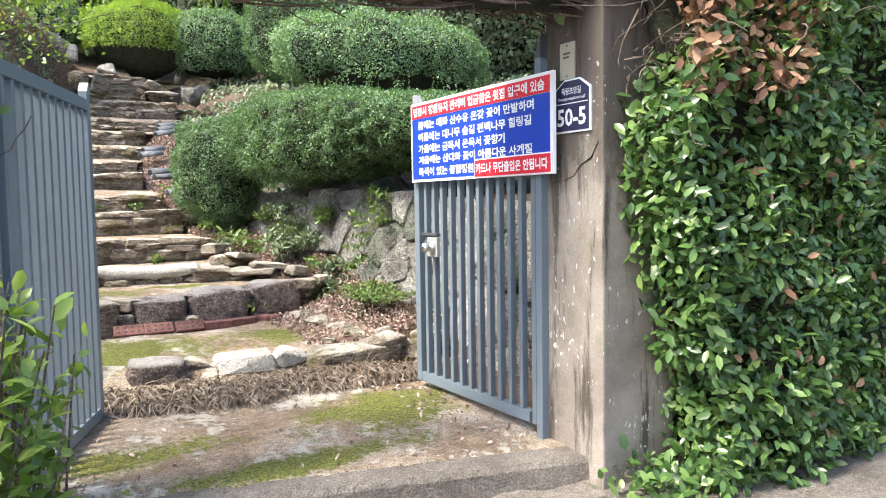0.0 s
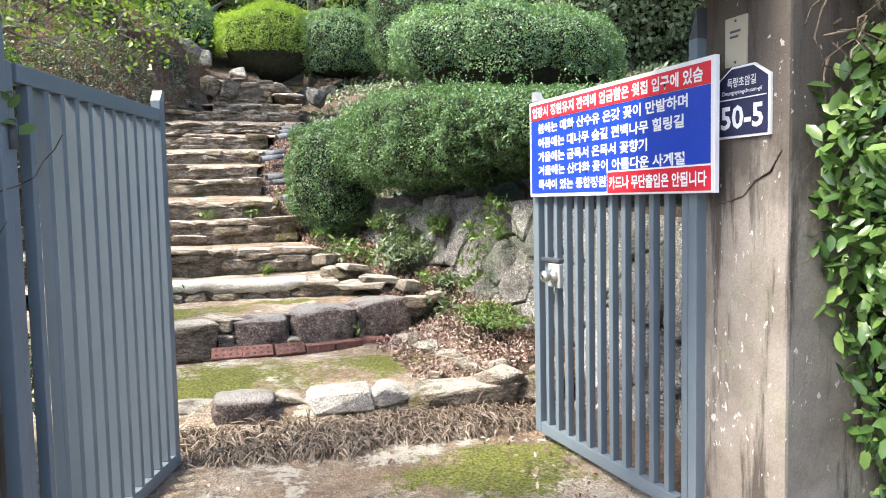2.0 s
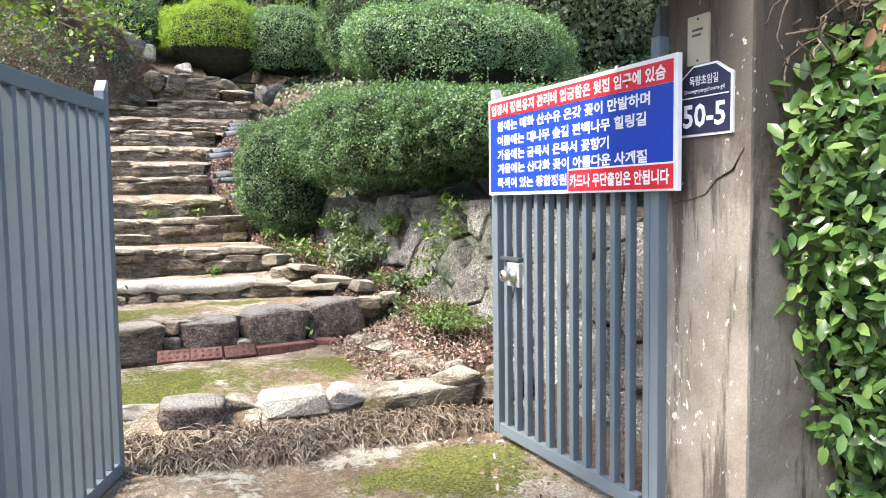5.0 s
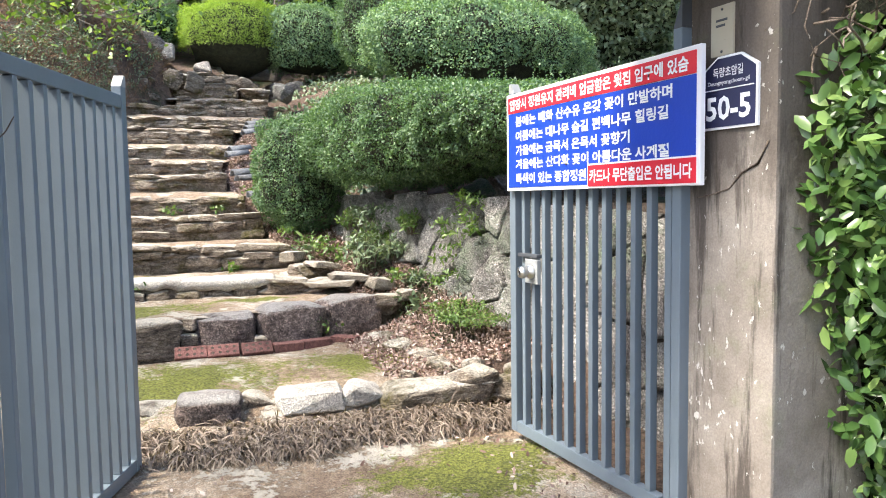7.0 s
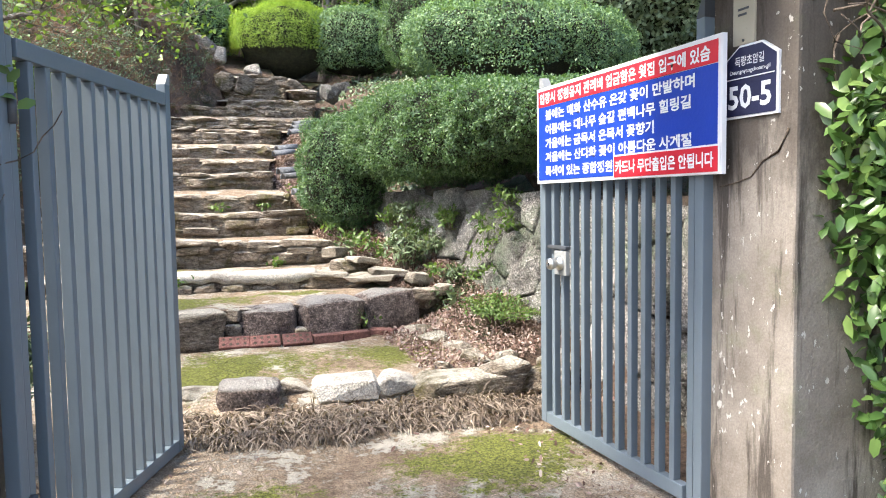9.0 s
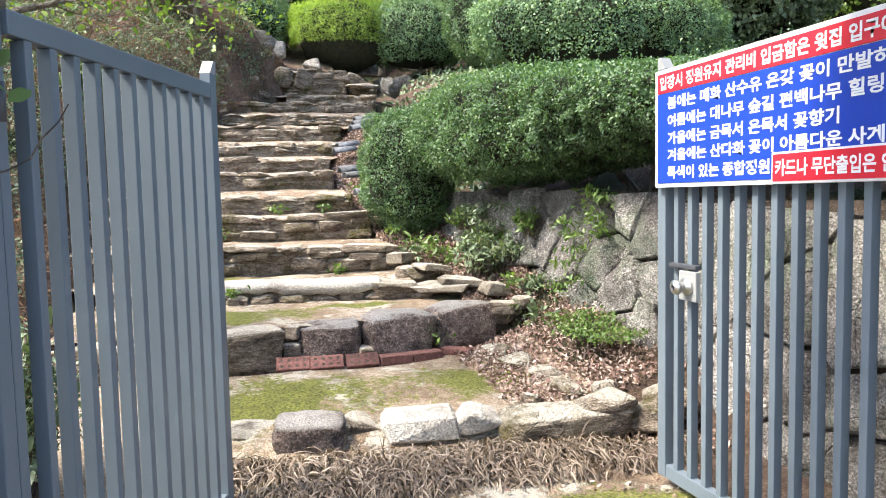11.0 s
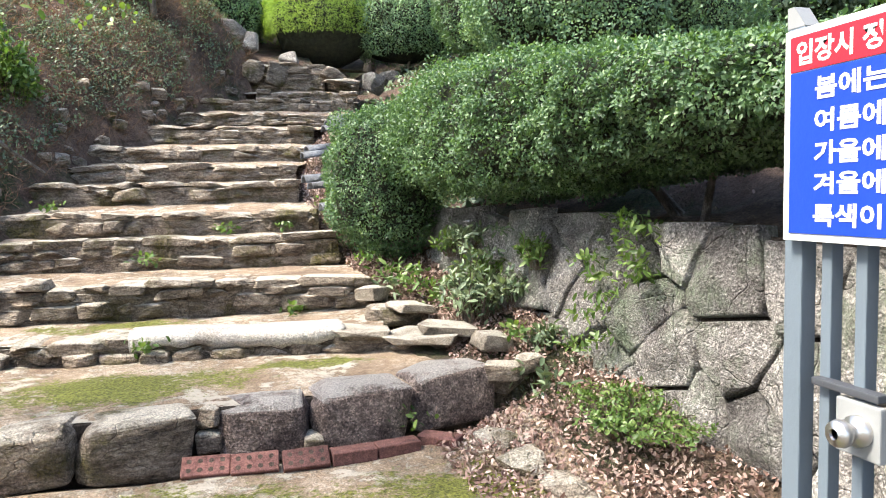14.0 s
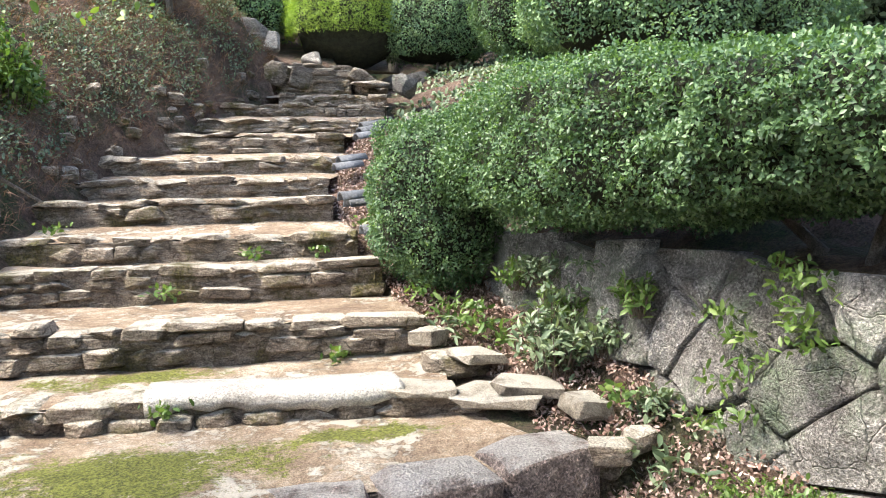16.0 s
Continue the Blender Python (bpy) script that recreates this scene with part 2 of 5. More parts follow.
FRESH = leaf_mat("fresh green leaves", [(0.1, (0.044, 0.086, 0.022)), (0.5, (0.105, 0.185, 0.048)), (1.0, (0.225, 0.30, 0.090))], 0.42, 0.33)
TREELEAF = leaf_mat("tree leaves", [(0.1, (0.048, 0.090, 0.021)), (0.5, (0.138, 0.221, 0.048)), (1.0, (0.359, 0.455, 0.124))], 0.4, 0.4)
IVYDARK = leaf_mat("ground ivy leaves", [(0.1, (0.048, 0.078, 0.044)), (0.5, (0.125, 0.180, 0.105)), (1.0, (0.32, 0.385, 0.24))], 0.5, 0.2)
LITTER = leaf_mat("fallen brown leaves", [(0.05, (0.085, 0.040, 0.030)), (0.4, (0.20, 0.118, 0.094)), (0.75, (0.42, 0.315, 0.27)), (1.0, (0.66, 0.57, 0.50))], 0.8, 0.05)
DRYLEAF = leaf_mat("dry curled leaves", [(0.1, (0.10, 0.045, 0.025)), (0.6, (0.24, 0.13, 0.075)), (1.0, (0.38, 0.24, 0.15))], 0.8, 0.1)
BLADES = leaf_mat("mondo grass blades", [(0.05, (0.022, 0.020, 0.010)), (0.35, (0.085, 0.060, 0.040)), (0.6, (0.19, 0.14, 0.105)), (0.85, (0.36, 0.29, 0.23)), (1.0, (0.50, 0.43, 0.35))], 0.6, 0.15)

# concrete pillar: pale face, dark streaks that run down, flaked spots, a green tinge
PILLAR, _t, _b = shader("weathered cement render", 0.9)
_streak = ramp(_t, noise_at(_t, 7.5, 7, 0.7, (1, 1, 0.10)), [(0.52, (0,)), (0.60, (1,))])
_col = ramp(_t, noise_at(_t, 2.5, 7, 0.65), [(0.36, (0.165, 0.138, 0.114)), (0.62, (0.30, 0.266, 0.230))])
_g = _t.nodes.new("ShaderNodeNewGeometry")
_sep = _t.nodes.new("ShaderNodeSeparateXYZ")
_t.links.new(_g.outputs["Position"], _sep.inputs[0])
_mould = math_node(_t, "ADD", math_node(_t, "MULTIPLY", math_node(_t, "SUBTRACT", _sep.outputs[2], 1.45), 0.60), noise_at(_t, 6.0, 8, 0.72, (1, 1, 0.35)))
_mould = ramp(_t, _mould, [(0.51, (0,)), (0.70, (0.88,))])
_col = mixc(_t, _mould, _col, (0.085, 0.07, 0.058))
_col = mixc(_t, math_node(_t, "MULTIPLY", _streak, 0.88), _col, (0.050, 0.040, 0.033))
_col = mixc(_t, ramp(_t, noise_at(_t, 1.9, 6, 0.7), [(0.56, (0,)), (0.70, (0.5,))]), _col, (0.17, 0.19, 0.10))
_flake = ramp(_t, math_node(_t, "ADD", math_node(_t, "MULTIPLY", noise_at(_t, 2.6, 3), 0.35), math_node(_t, "MULTIPLY", noise_at(_t, 38.0, 5, 0.6, (1, 1, 0.6)), 0.65)), [(0.605, (0,)), (0.615, (1,))])
_col = mixc(_t, math_node(_t, "MULTIPLY", _flake, 0.8), _col, (0.62, 0.59, 0.55))
_col = mixc(_t, 0.6, _col, ramp(_t, noise_at(_t, 130.0, 3), [(0.3, (0.72,)), (0.7, (1.18,))]), "MULTIPLY")
_t.links.new(_col, _b.inputs["Base Color"])
bump(_t, _b, [noise_at(_t, 55.0, 5), math_node(_t, "MULTIPLY", _flake, -0.5)], 0.004)


# ---- mesh helpers ----
def mesh_of(name, verts, faces, smooth=False):
    me = bpy.data.meshes.new(name)
    me.from_pydata([tuple(map(float, v)) for v in verts], [], faces)
    if smooth:
        me.polygons.foreach_set("use_smooth", [True] * len(me.polygons))
    me.update()
    return me


def put(name, me, mat, parent=None, m=None, label="", category="", group="", kind=""):
    ob = new(name, me)
    if mat and not me.materials:
        me.materials.append(mat)
    if parent:
        ob.parent = parent
    if m is not None:
        ob.matrix_basis = m
    return tagged(ob, label, category, group, kind)


def empty(name, label="", category="", group="", kind="", at=(0, 0, 0)):
    ob = new(name)
    ob.location = at
    ob.empty_display_size = 0.1
    return tagged(ob, label, category, group, kind)


def box_mesh(name, lo, hi, bevel=0.0, cuts=0):
    bm = bmesh.new()
    bmesh.ops.create_cube(bm, size=1.0)
    c, s = (Vector(lo) + Vector(hi)) / 2, Vector(hi) - Vector(lo)
    for v in bm.verts:
        v.co = Vector((v.co.x * s.x, v.co.y * s.y, v.co.z * s.z)) + c
    if bevel:
        bmesh.ops.bevel(bm, geom=bm.edges[:], offset=bevel, segments=2, affect="EDGES", profile=0.6)
    if cuts:
        bmesh.ops.subdivide_edges(bm, edges=bm.edges[:], cuts=cuts, use_grid_fill=True)
    me = bpy.data.meshes.new(name)
    bm.to_mesh(me)
    bm.free()
    return me


def stone_mesh(seed, cuts=1, square=0.65, wob=0.10, smooth=True):
    """A unit stone from -0.5 to 0.5: a cube drawn part of the way to a ball, uneven."""
    bm = bmesh.new()
    bmesh.ops.create_cube(bm, size=1.0)
    bmesh.ops.subdivide_edges(bm, edges=bm.edges[:], cuts=cuts, use_grid_fill=True)
    off = Vector((seed * 3.7, seed * 1.3, seed * 5.1))
    for v in bm.verts:
        p = v.co.copy()
        ball = p.normalized() * 0.56
        q = p * square + ball * (1 - square)
        n = noise.noise_vector(p * 2.1 + off) * wob + noise.noise_vector(p * 5.0 + off) * wob * 0.35
        v.co = q + n
    me = bpy.data.meshes.new("stone")
    bm.to_mesh(me)
    bm.free()
    me.polygons.foreach_set("use_smooth", [smooth] * len(me.polygons))
    return me


def tube(points, radii, sides=5):
    """Vertices and faces of a tapered tube along points."""
    vs, fs = [], []
    pts = [Vector(p) for p in points]
    for i, p in enumerate(pts):
        d = (pts[min(i + 1, len(pts) - 1)] - pts[max(i - 1, 0)]).normalized()
        a = d.orthogonal().normalized()
        b = d.cross(a)
        for k in range(sides):
            w = 2 * math.pi * k / sides
            vs.append(p + (a * math.cos(w) + b * math.sin(w)) * radii[i])
    for i in range(len(pts) - 1):
        for k in range(sides):
            k2 = (k + 1) % sides
            fs.append((i * sides + k, i * sides + k2, (i + 1) * sides + k2, (i + 1) * sides + k))
    fs.append(tuple(range(sides))[::-1])
    fs.append(tuple((len(pts) - 1) * sides + k for k in range(sides)))
    return vs, fs


def join(pieces):
    vs, fs = [], []
    for v, f in pieces:
        o = len(vs)
        vs += list(v)
        fs += [tuple(i + o for i in q) for q in f]
    return vs, fs


def wander(start, heading, length, n, bend, rng, r0, r1, sag=0.0, sides=5):
    """A branch that wanders off from start; returns its points and its tube."""
    p, d = Vector(start), Vector(heading).normalized()
    pts = [p.copy()]
    for i in range(n):
        d = (d + Vector(rng.normal(0, bend, 3)) + Vector((0, 0, -sag))).normalized()
        p = p + d * (length / n)
        pts.append(p.copy())
    return pts, tube(pts, [r0 + (r1 - r0) * i / n for i in range(n + 1)], sides)


LEAF = np.array([(0, 0, 0), (0.5, 0.30, 0.10), (1.0, 0, -0.06), (0.5, -0.30, 0.10)])
LEAF_F = np.array([(0, 1, 2), (0, 2, 3)])
WIDE = np.array([(0, 0, 0), (0.30, 0.25, 0.05), (0.30, -0.25, 0.05), (0.72, 0.23, 0.03), (0.72, -0.23, 0.03), (1.0, 0, -0.10), (0.33, 0, 0.0), (0.72, 0, -0.02)])
WIDE_F = np.array([(0, 6, 1), (0, 2, 6), (1, 6, 7), (1, 7, 3), (2, 7, 6), (2, 4, 7), (3, 7, 5), (4, 5, 7)])


def leaves(name, at, out, size, rng, shape=LEAF, faces=LEAF_F, spread=0.9, width=1.0, droop=0.0, vary=0.35, along=False):
    """One mesh of many leaves: at their places, pointing outwards along out with a random spread."""
    n, k = len(at), len(shape)
    o = out / (np.linalg.norm(out, axis=1, keepdims=True) + 1e-9)
    if along:
        d = o + rng.normal(0, spread, (n, 3)) + np.array((0, 0, -droop))
        up = rng.normal(0, 0.5, (n, 3)) + np.array((0, 0, 1.0)) + o * 0.6
    else:
        d = o * 0.3 + rng.normal(0, 1.0, (n, 3)) + np.array((0, 0, -droop))
        up = o + rng.normal(0, spread * 0.5, (n, 3)) + np.array((0, 0, 0.45))
    d /= np.linalg.norm(d, axis=1, keepdims=True)
    s = np.cross(up, d)
    s /= np.linalg.norm(s, axis=1, keepdims=True) + 1e-9
    u = np.cross(d, s)
    z = size * rng.uniform(1 - vary, 1 + vary, (n, 1, 1))
    v = at[:, None, :] + z * (shape[None, :, 0:1] * d[:, None] + width * shape[None, :, 1:2] * s[:, None] + shape[None, :, 2:3] * u[:, None])
    f = (faces[None] + (np.arange(n) * k)[:, None, None]).reshape(-1, 3)
    me = bpy.data.meshes.new(name)
    me.vertices.add(n * k)
    me.vertices.foreach_set("co", v.reshape(-1).astype(np.float32))
    me.loops.add(f.size)
    me.loops.foreach_set("vertex_index", f.reshape(-1).astype(np.int32))
    me.polygons.add(len(f))
    me.polygons.foreach_set("loop_start", (np.arange(len(f)) * 3).astype(np.int32))
    me.update(calc_edges=True)
    return me


def lumpy(p, seed, scale, amount):
    return noise.noise(Vector(p) * scale + Vector((seed * 7.1, seed * 3.3, seed))) * amount


def bush_surface(centre, radii, n, rng, power=2.0, seed=0, lump=0.12, lump_scale=2.0, low=-1.0, depth=0.10, clump_scale=9.0, clump_size=0.075):
    """Places and outward directions over a lumpy clipped mass (power 2: a ball, above: squarer)."""
    d = rng.normal(0, 1, (int(n * 1.6), 3))
    d /= np.linalg.norm(d, axis=1, keepdims=True)
    d = d[d[:, 2] > low][:n]
    k = (np.abs(d) ** power).sum(1) ** (-1 / power)
    q = d * k[:, None]
    r = np.array(radii)
    out = np.sign(q) * np.abs(q) ** (power - 1) / r
    out /= np.linalg.norm(out, axis=1, keepdims=True)
    c = np.array(centre)
    p = q * r
    f = np.array([1 + lumpy(v, seed, lump_scale, lump) + lumpy(v, seed + 9, lump_scale * 3.4, lump * 0.45) for v in p])
    f *= 1 - depth * rng.random(len(p)) ** 2 + np.abs(rng.normal(0, 0.018, len(p)))
    clump = np.array([noise.noise(Vector(v) * clump_scale + Vector((seed, 3.0, 7.0))) for v in p])
    return c + p * f[:, None] + out * (clump * clump_size)[:, None], out


def core_mesh(name, centre, radii, power=2.0, seed=0, lump=0.12, lump_scale=2.0, shrink=0.9, sub=3, low=-1.0):
    bm = bmesh.new()
    bmesh.ops.create_icosphere(bm, subdivisions=sub, radius=1.0)
    for v in bm.verts:
        d = v.co.normalized()
        if d.z < low:
            d.z = low
        k = sum(abs(x) ** power for x in d) ** (-1 / power)
        p = Vector([d[i] * k * radii[i] for i in range(3)])
        v.co = Vector(centre) + p * shrink * (1 + lumpy(p, seed, lump_scale, lump))
    me = bpy.data.meshes.new(name)
    bm.to_mesh(me)
    bm.free()
    me.polygons.foreach_set("use_smooth", [True] * len(me.polygons))
    return me


def shrub(name, label, category, centre, radii, n, size, mat, seed, power=2.0, lump=0.12, lump_scale=2.0, low=-1.0, spread=0.9, width=1.0, foot=None, shrink=0.86, extra=None, shape=None, back=0.0):
    """A clipped shrub: leaf crown over an inner mass whose dark colour holds the shade, on a short stem that stands in
    the soil.
    """
    rng = np.random.default_rng(seed)
    base = foot if foot is not None else centre[2] - radii[2]
    ob = empty(name, label, category)
    at, out = bush_surface(centre, radii, n, rng, power, seed, lump, lump_scale, low, 0.10, 8.0 if size < 0.032 else 5.0, 0.09 if size < 0.032 else 0.12)
    if shape:
        at = np.array([shape(p) for p in at])
    crown = put("crown", leaves("crown", at, out, size, rng, spread=spread, width=width), mat, ob)
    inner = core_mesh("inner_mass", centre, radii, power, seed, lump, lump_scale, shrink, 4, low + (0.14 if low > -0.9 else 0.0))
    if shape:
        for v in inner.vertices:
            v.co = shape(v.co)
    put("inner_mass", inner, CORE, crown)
    stems = []
    for i in range(4):
        a = rng.uniform(0, 6.28)
        top = Vector(centre) + Vector((back + math.cos(a) * radii[0] * 0.35, math.sin(a) * radii[1] * 0.35, -radii[2] * 0.4))
        foot_p = Vector((centre[0] + back + math.cos(a) * 0.08, centre[1] + math.sin(a) * 0.08, base - 0.08))
        stems.append(tube([foot_p, (foot_p + top) / 2 + Vector((0.02, 0.03, 0)), top], [0.03, 0.025, 0.015], 6))
    put("stem", mesh_of("stem", *join(stems), True), BARK, ob)
    if extra is not None:
        put("shoot", extra, mat, ob)
    return ob


# ---- terrain ----
# steps: height of the front edge, its y at the left and right end, its x from and to, height of the riser
STEPS = [
    (0.73, 6.08, 6.28, -0.45, 2.42, 0.26),
    (0.86, 7.48, 7.10, -0.40, 2.05, 0.15),
    (1.12, 8.15, 7.87, -0.95, 2.10, 0.26),
    (1.375, 9.20, 8.68, -0.95, 2.00, 0.26),
    (1.58, 9.55, 9.15, -0.80, 1.90, 0.20),
    (1.85, 10.10, 9.85, -0.62, 1.80, 0.20),
    (2.05, 10.70, 10.50, -0.42, 1.84, 0.18),
    (2.29, 11.35, 11.20, -0.32, 2.00, 0.18),
    (2.58, 12.05, 11.90, 0.20, 2.20, 0.21),
    (2.83, 12.75, 12.60, 0.55, 2.60, 0.17),
    (3.09, 13.35, 13.20, 0.80, 2.95, 0.16),
    (3.29, 13.95, 13.80, 1.60, 3.10, 0.15),
    (3.84, 14.75, 14.50, 1.35, 2.70, 0.44),
]
PROFILE_Y = np.array([-60, 2.6, 2.9, 4.7, 4.95, 6.0] + [(s[1] + s[2]) / 2 + 0.1 for s in STEPS] + [16.5, 22, 60])
PROFILE_Z = np.array([0.10, 0.10, 0.245, 0.28, 0.405, 0.475] + [s[0] - s[5] - 0.09 for s in STEPS] + [4.25, 6.5, 14.0])
PROFILE_HI = np.array([0.10, 0.10, 0.245, 0.28, 0.405, 0.475] + [s[0] - 0.07 for s in STEPS] + [4.32, 6.5, 14.0])
END_Y, END_X = np.array([s[2] for s in STEPS]), np.array([s[4] for s in STEPS])
LEFT_Y = np.array([-60, 3.0, 4.5, 6.0, 7.5, 9.0, 10.0, 10.6, 11.3, 12.0, 12.7, 13.3, 14.0, 15.0, 60])
LEFT_X = np.array([-0.3, -0.3, -0.2, -0.45, -0.7, -0.9, -0.62, -0.42, -0.32, 0.2, 0.55, 0.8, 1.2, 1.6, 2.0])
WALL_Y = np.array([-60, 2.9, 5.0, 6.0, 7.0, 8.0, 9.0, 10.0, 11.0, 60])
WALL_X = np.array([3.15, 3.15, 3.08, 3.01, 2.93, 2.80, 2.58, 2.45, 2.6, 3.6])
FOOT_Z = np.array([0.1, 0.30, 0.57, 0.76, 0.86, 1.12, 1.45, 1.85, 2.15, 16.0])


def ground_z(x, y):
    """Height of the ground: road, forecourt, landing, the slope under the steps, banks on both sides."""
    z = float(np.interp(y, PROFILE_Y, PROFILE_Z))
    yy = y - 0.29 * (2.5 - min(max(x, -0.3), 2.5))
    if y < 4.2:
        z = 0.10 + (z - 0.10 if y > 3.6 else 0.145) * min(max((yy - 2.66) / 0.1, 0.0), 1.0)
    lx, wx = float(np.interp(y, LEFT_Y, LEFT_X)), float(np.interp(y, WALL_Y, WALL_X))
    fz = float(np.interp(y, WALL_Y, FOOT_Z))
    hi = float(np.interp(y - 0.12, PROFILE_Y, PROFILE_HI))
    ex = float(np.interp(y, END_Y, END_X))
    if y > 6.2 and x < lx + 0.1:
        z = hi
    inside = min(max((y - 3.2) / 2.0, 0.0), 1.0)
    if x < lx:
        d = lx - x
        z += inside * (1.35 * (1 - math.exp(-d / 0.75)) + 0.10 * d) * min(1.0, max(0.12, (y - 5.0) / 4.0))
    elif x > wx:
        d = x - wx
        top = max(1.46, fz + 0.02) if y > 4.0 else max(0.1, 1.45 * inside)
        hill = 1.50 + 0.18 * (x - 3.0) + 0.20 * (y - 5.0)
        k = min(max(d - 0.14, 0.0) / 0.22, 1.0)
        z = fz + (max(top, 0.0) - fz) * k
        if y > 5.0 and d > 0.36:
            z = max(z, z + (hill - z) * min((d - 0.36) / 1.5, 1.0))
        z = z if y > 2.9 else 0.1
    else:
        mid = lx + 0.72 * (wx - lx)
        if y > 6.4 and x > ex - 0.08:
            z += (hi - z) * min((x - ex + 0.08) / 0.12, 1.0)
            k = min(max((x - ex) / max(wx - ex, 0.1), 0.0), 1.0)
            z += (fz - z) * k * k
        elif x > mid and y > 4.9:
            k = (x - mid) / (wx - mid)
            z = max(z, z + (fz - z) * k * k)
    if y > 4.0:
        z += noise.noise(Vector((x * 5.3, y * 5.3, 6.0))) * (0.0 if lx - 0.05 < x < wx + 0.5 else 0.07)
        z += noise.noise(Vector((x * 1.9, y * 1.9, 3.0))) * 0.03 * (1.0 if lx + 0.1 < x < wx - 0.1 else 4.0)
    z += noise.noise(Vector((x * 0.9, y * 0.9, 9.0))) * 0.015
    return z


def axis_lines(lo, a, b, hi, fine, grow):
    out = list(np.arange(a, b + 1e-6, fine))
    s = fine
    while out[-1] < hi:
        s *= grow
        out.append(out[-1] + s)
    s = fine
    while out[0] > lo:
        s *= grow
        out.insert(0, out[0] - s)
    return out


gx, gy = axis_lines(-300, -2.2, 6.0, 300, 0.10, 1.22), axis_lines(-300, 1.0, 17.0, 300, 0.10, 1.22)
gv = [(x, y, ground_z(x, y)) for y in gy for x in gx]
nx = len(gx)
gf, gm = [], []
for j in range(len(gy) - 1):
    for i in range(nx - 1):
        gf.append((j * nx + i, j * nx + i + 1, (j + 1) * nx + i + 1, (j + 1) * nx + i))
        x, y = gx[i] + 0.05, gy[j] + 0.05
        lx, wx = np.interp(y, LEFT_Y, LEFT_X), np.interp(y, WALL_Y, WALL_X)
        gm.append(2 if y - 0.29 * (2.5 - min(max(x, -0.3), 2.5)) < 2.7 else (0 if (lx < x < wx - 0.1 and y < 6.3 and x < 2.6) else 1))
gme = mesh_of("ground", gv, gf, True)
for m_ in (EARTH, SOIL, ROAD):
    gme.materials.append(m_)
gme.polygons.foreach_set("material_index", gm)
put("ground", gme, None, label="sandy, mossy earth that climbs a wooded hillside", category="ground", kind="structure")



def split_stone(seed, jitter, bulge, extra=10, bevel=0.035, boxy=True):
    """A unit stone with broken faces: the hull of a box's shifted corners and of points just proud of its sides."""
    rg = np.random.default_rng(1000 + seed)
    bm = bmesh.new()
    if not boxy:
        for _ in range(22):
            p = rg.normal(0, 1, 3) * np.array((1, 1, 1.3))
            bm.verts.new(p * 0.54 / (np.abs(p) ** 3.4).sum() ** (1 / 3.4) * rg.uniform(1 - jitter * 0.5, 1.0))
    for x in (-0.5, 0.5) if boxy else ():
        for y in (-0.5, 0.5):
            for z in (-0.5, 0.5):
                bm.verts.new((x * (1 - rg.uniform(0, jitter)), y * (1 - rg.uniform(0, jitter * 0.5)), z * (1 - rg.uniform(0, jitter * 1.2))))
    for _ in range(extra):
        p = rg.uniform(-0.42, 0.42, 3)
        k = int(rg.integers(3))
        p[k] = rg.choice((-1, 1)) * (0.5 + rg.uniform(-0.02, bulge))
        bm.verts.new(p)
    hull = bmesh.ops.convex_hull(bm, input=bm.verts[:])
    bmesh.ops.delete(bm, geom=[g for g in set(hull["geom_interior"]) | set(hull["geom_unused"]) if isinstance(g, bmesh.types.BMVert) and g.is_valid], context="VERTS")
    bmesh.ops.dissolve_limit(bm, angle_limit=radians(7), verts=bm.verts[:], edges=bm.edges[:])
    bmesh.ops.bevel(bm, geom=bm.edges[:], offset=bevel, segments=1, affect="EDGES", clamp_overlap=True)
    bmesh.ops.triangulate(bm, faces=bm.faces[:])
    me = bpy.data.meshes.new("stone")
    bm.to_mesh(me)
    bm.free()
    return me


STONES = [split_stone(i, 0.36, 0.10, boxy=i % 2 == 0, extra=10 if i % 2 == 0 else 0) for i in range(18)]
BLOCKS = [split_stone(40 + i, 0.22, 0.07, 24, 0.025) for i in range(6)]
SLABS = [split_stone(120 + i, 0.45, 0.05, 6, 0.015) for i in range(6)]
FLATS = [split_stone(80 + i, 0.35, 0.12, 0, boxy=False) for i in range(8)]
ROUND = [stone_mesh(60 + i, 3, 0.74, 0.10) for i in range(6)]
TINTED = {}


def tinted(me, mat):
    """The same stone in another material."""
    key = (me.as_pointer(), mat.name)
    if key not in TINTED:
        TINTED[key] = me.copy()
        TINTED[key].materials.clear()
        TINTED[key].materials.append(mat)
    return TINTED[key]


def stone(parent, mat, at, size, yaw=0.0, tilt=0.0, kind=STONES, name="stone", rng=RNG, lean=0.0):
    me = tinted(kind[rng.integers(len(kind))], mat)
    m = pose(*at, lean, tilt, yaw) @ Matrix.Diagonal((*size, 1))
    return put(name, me, mat, parent, m)


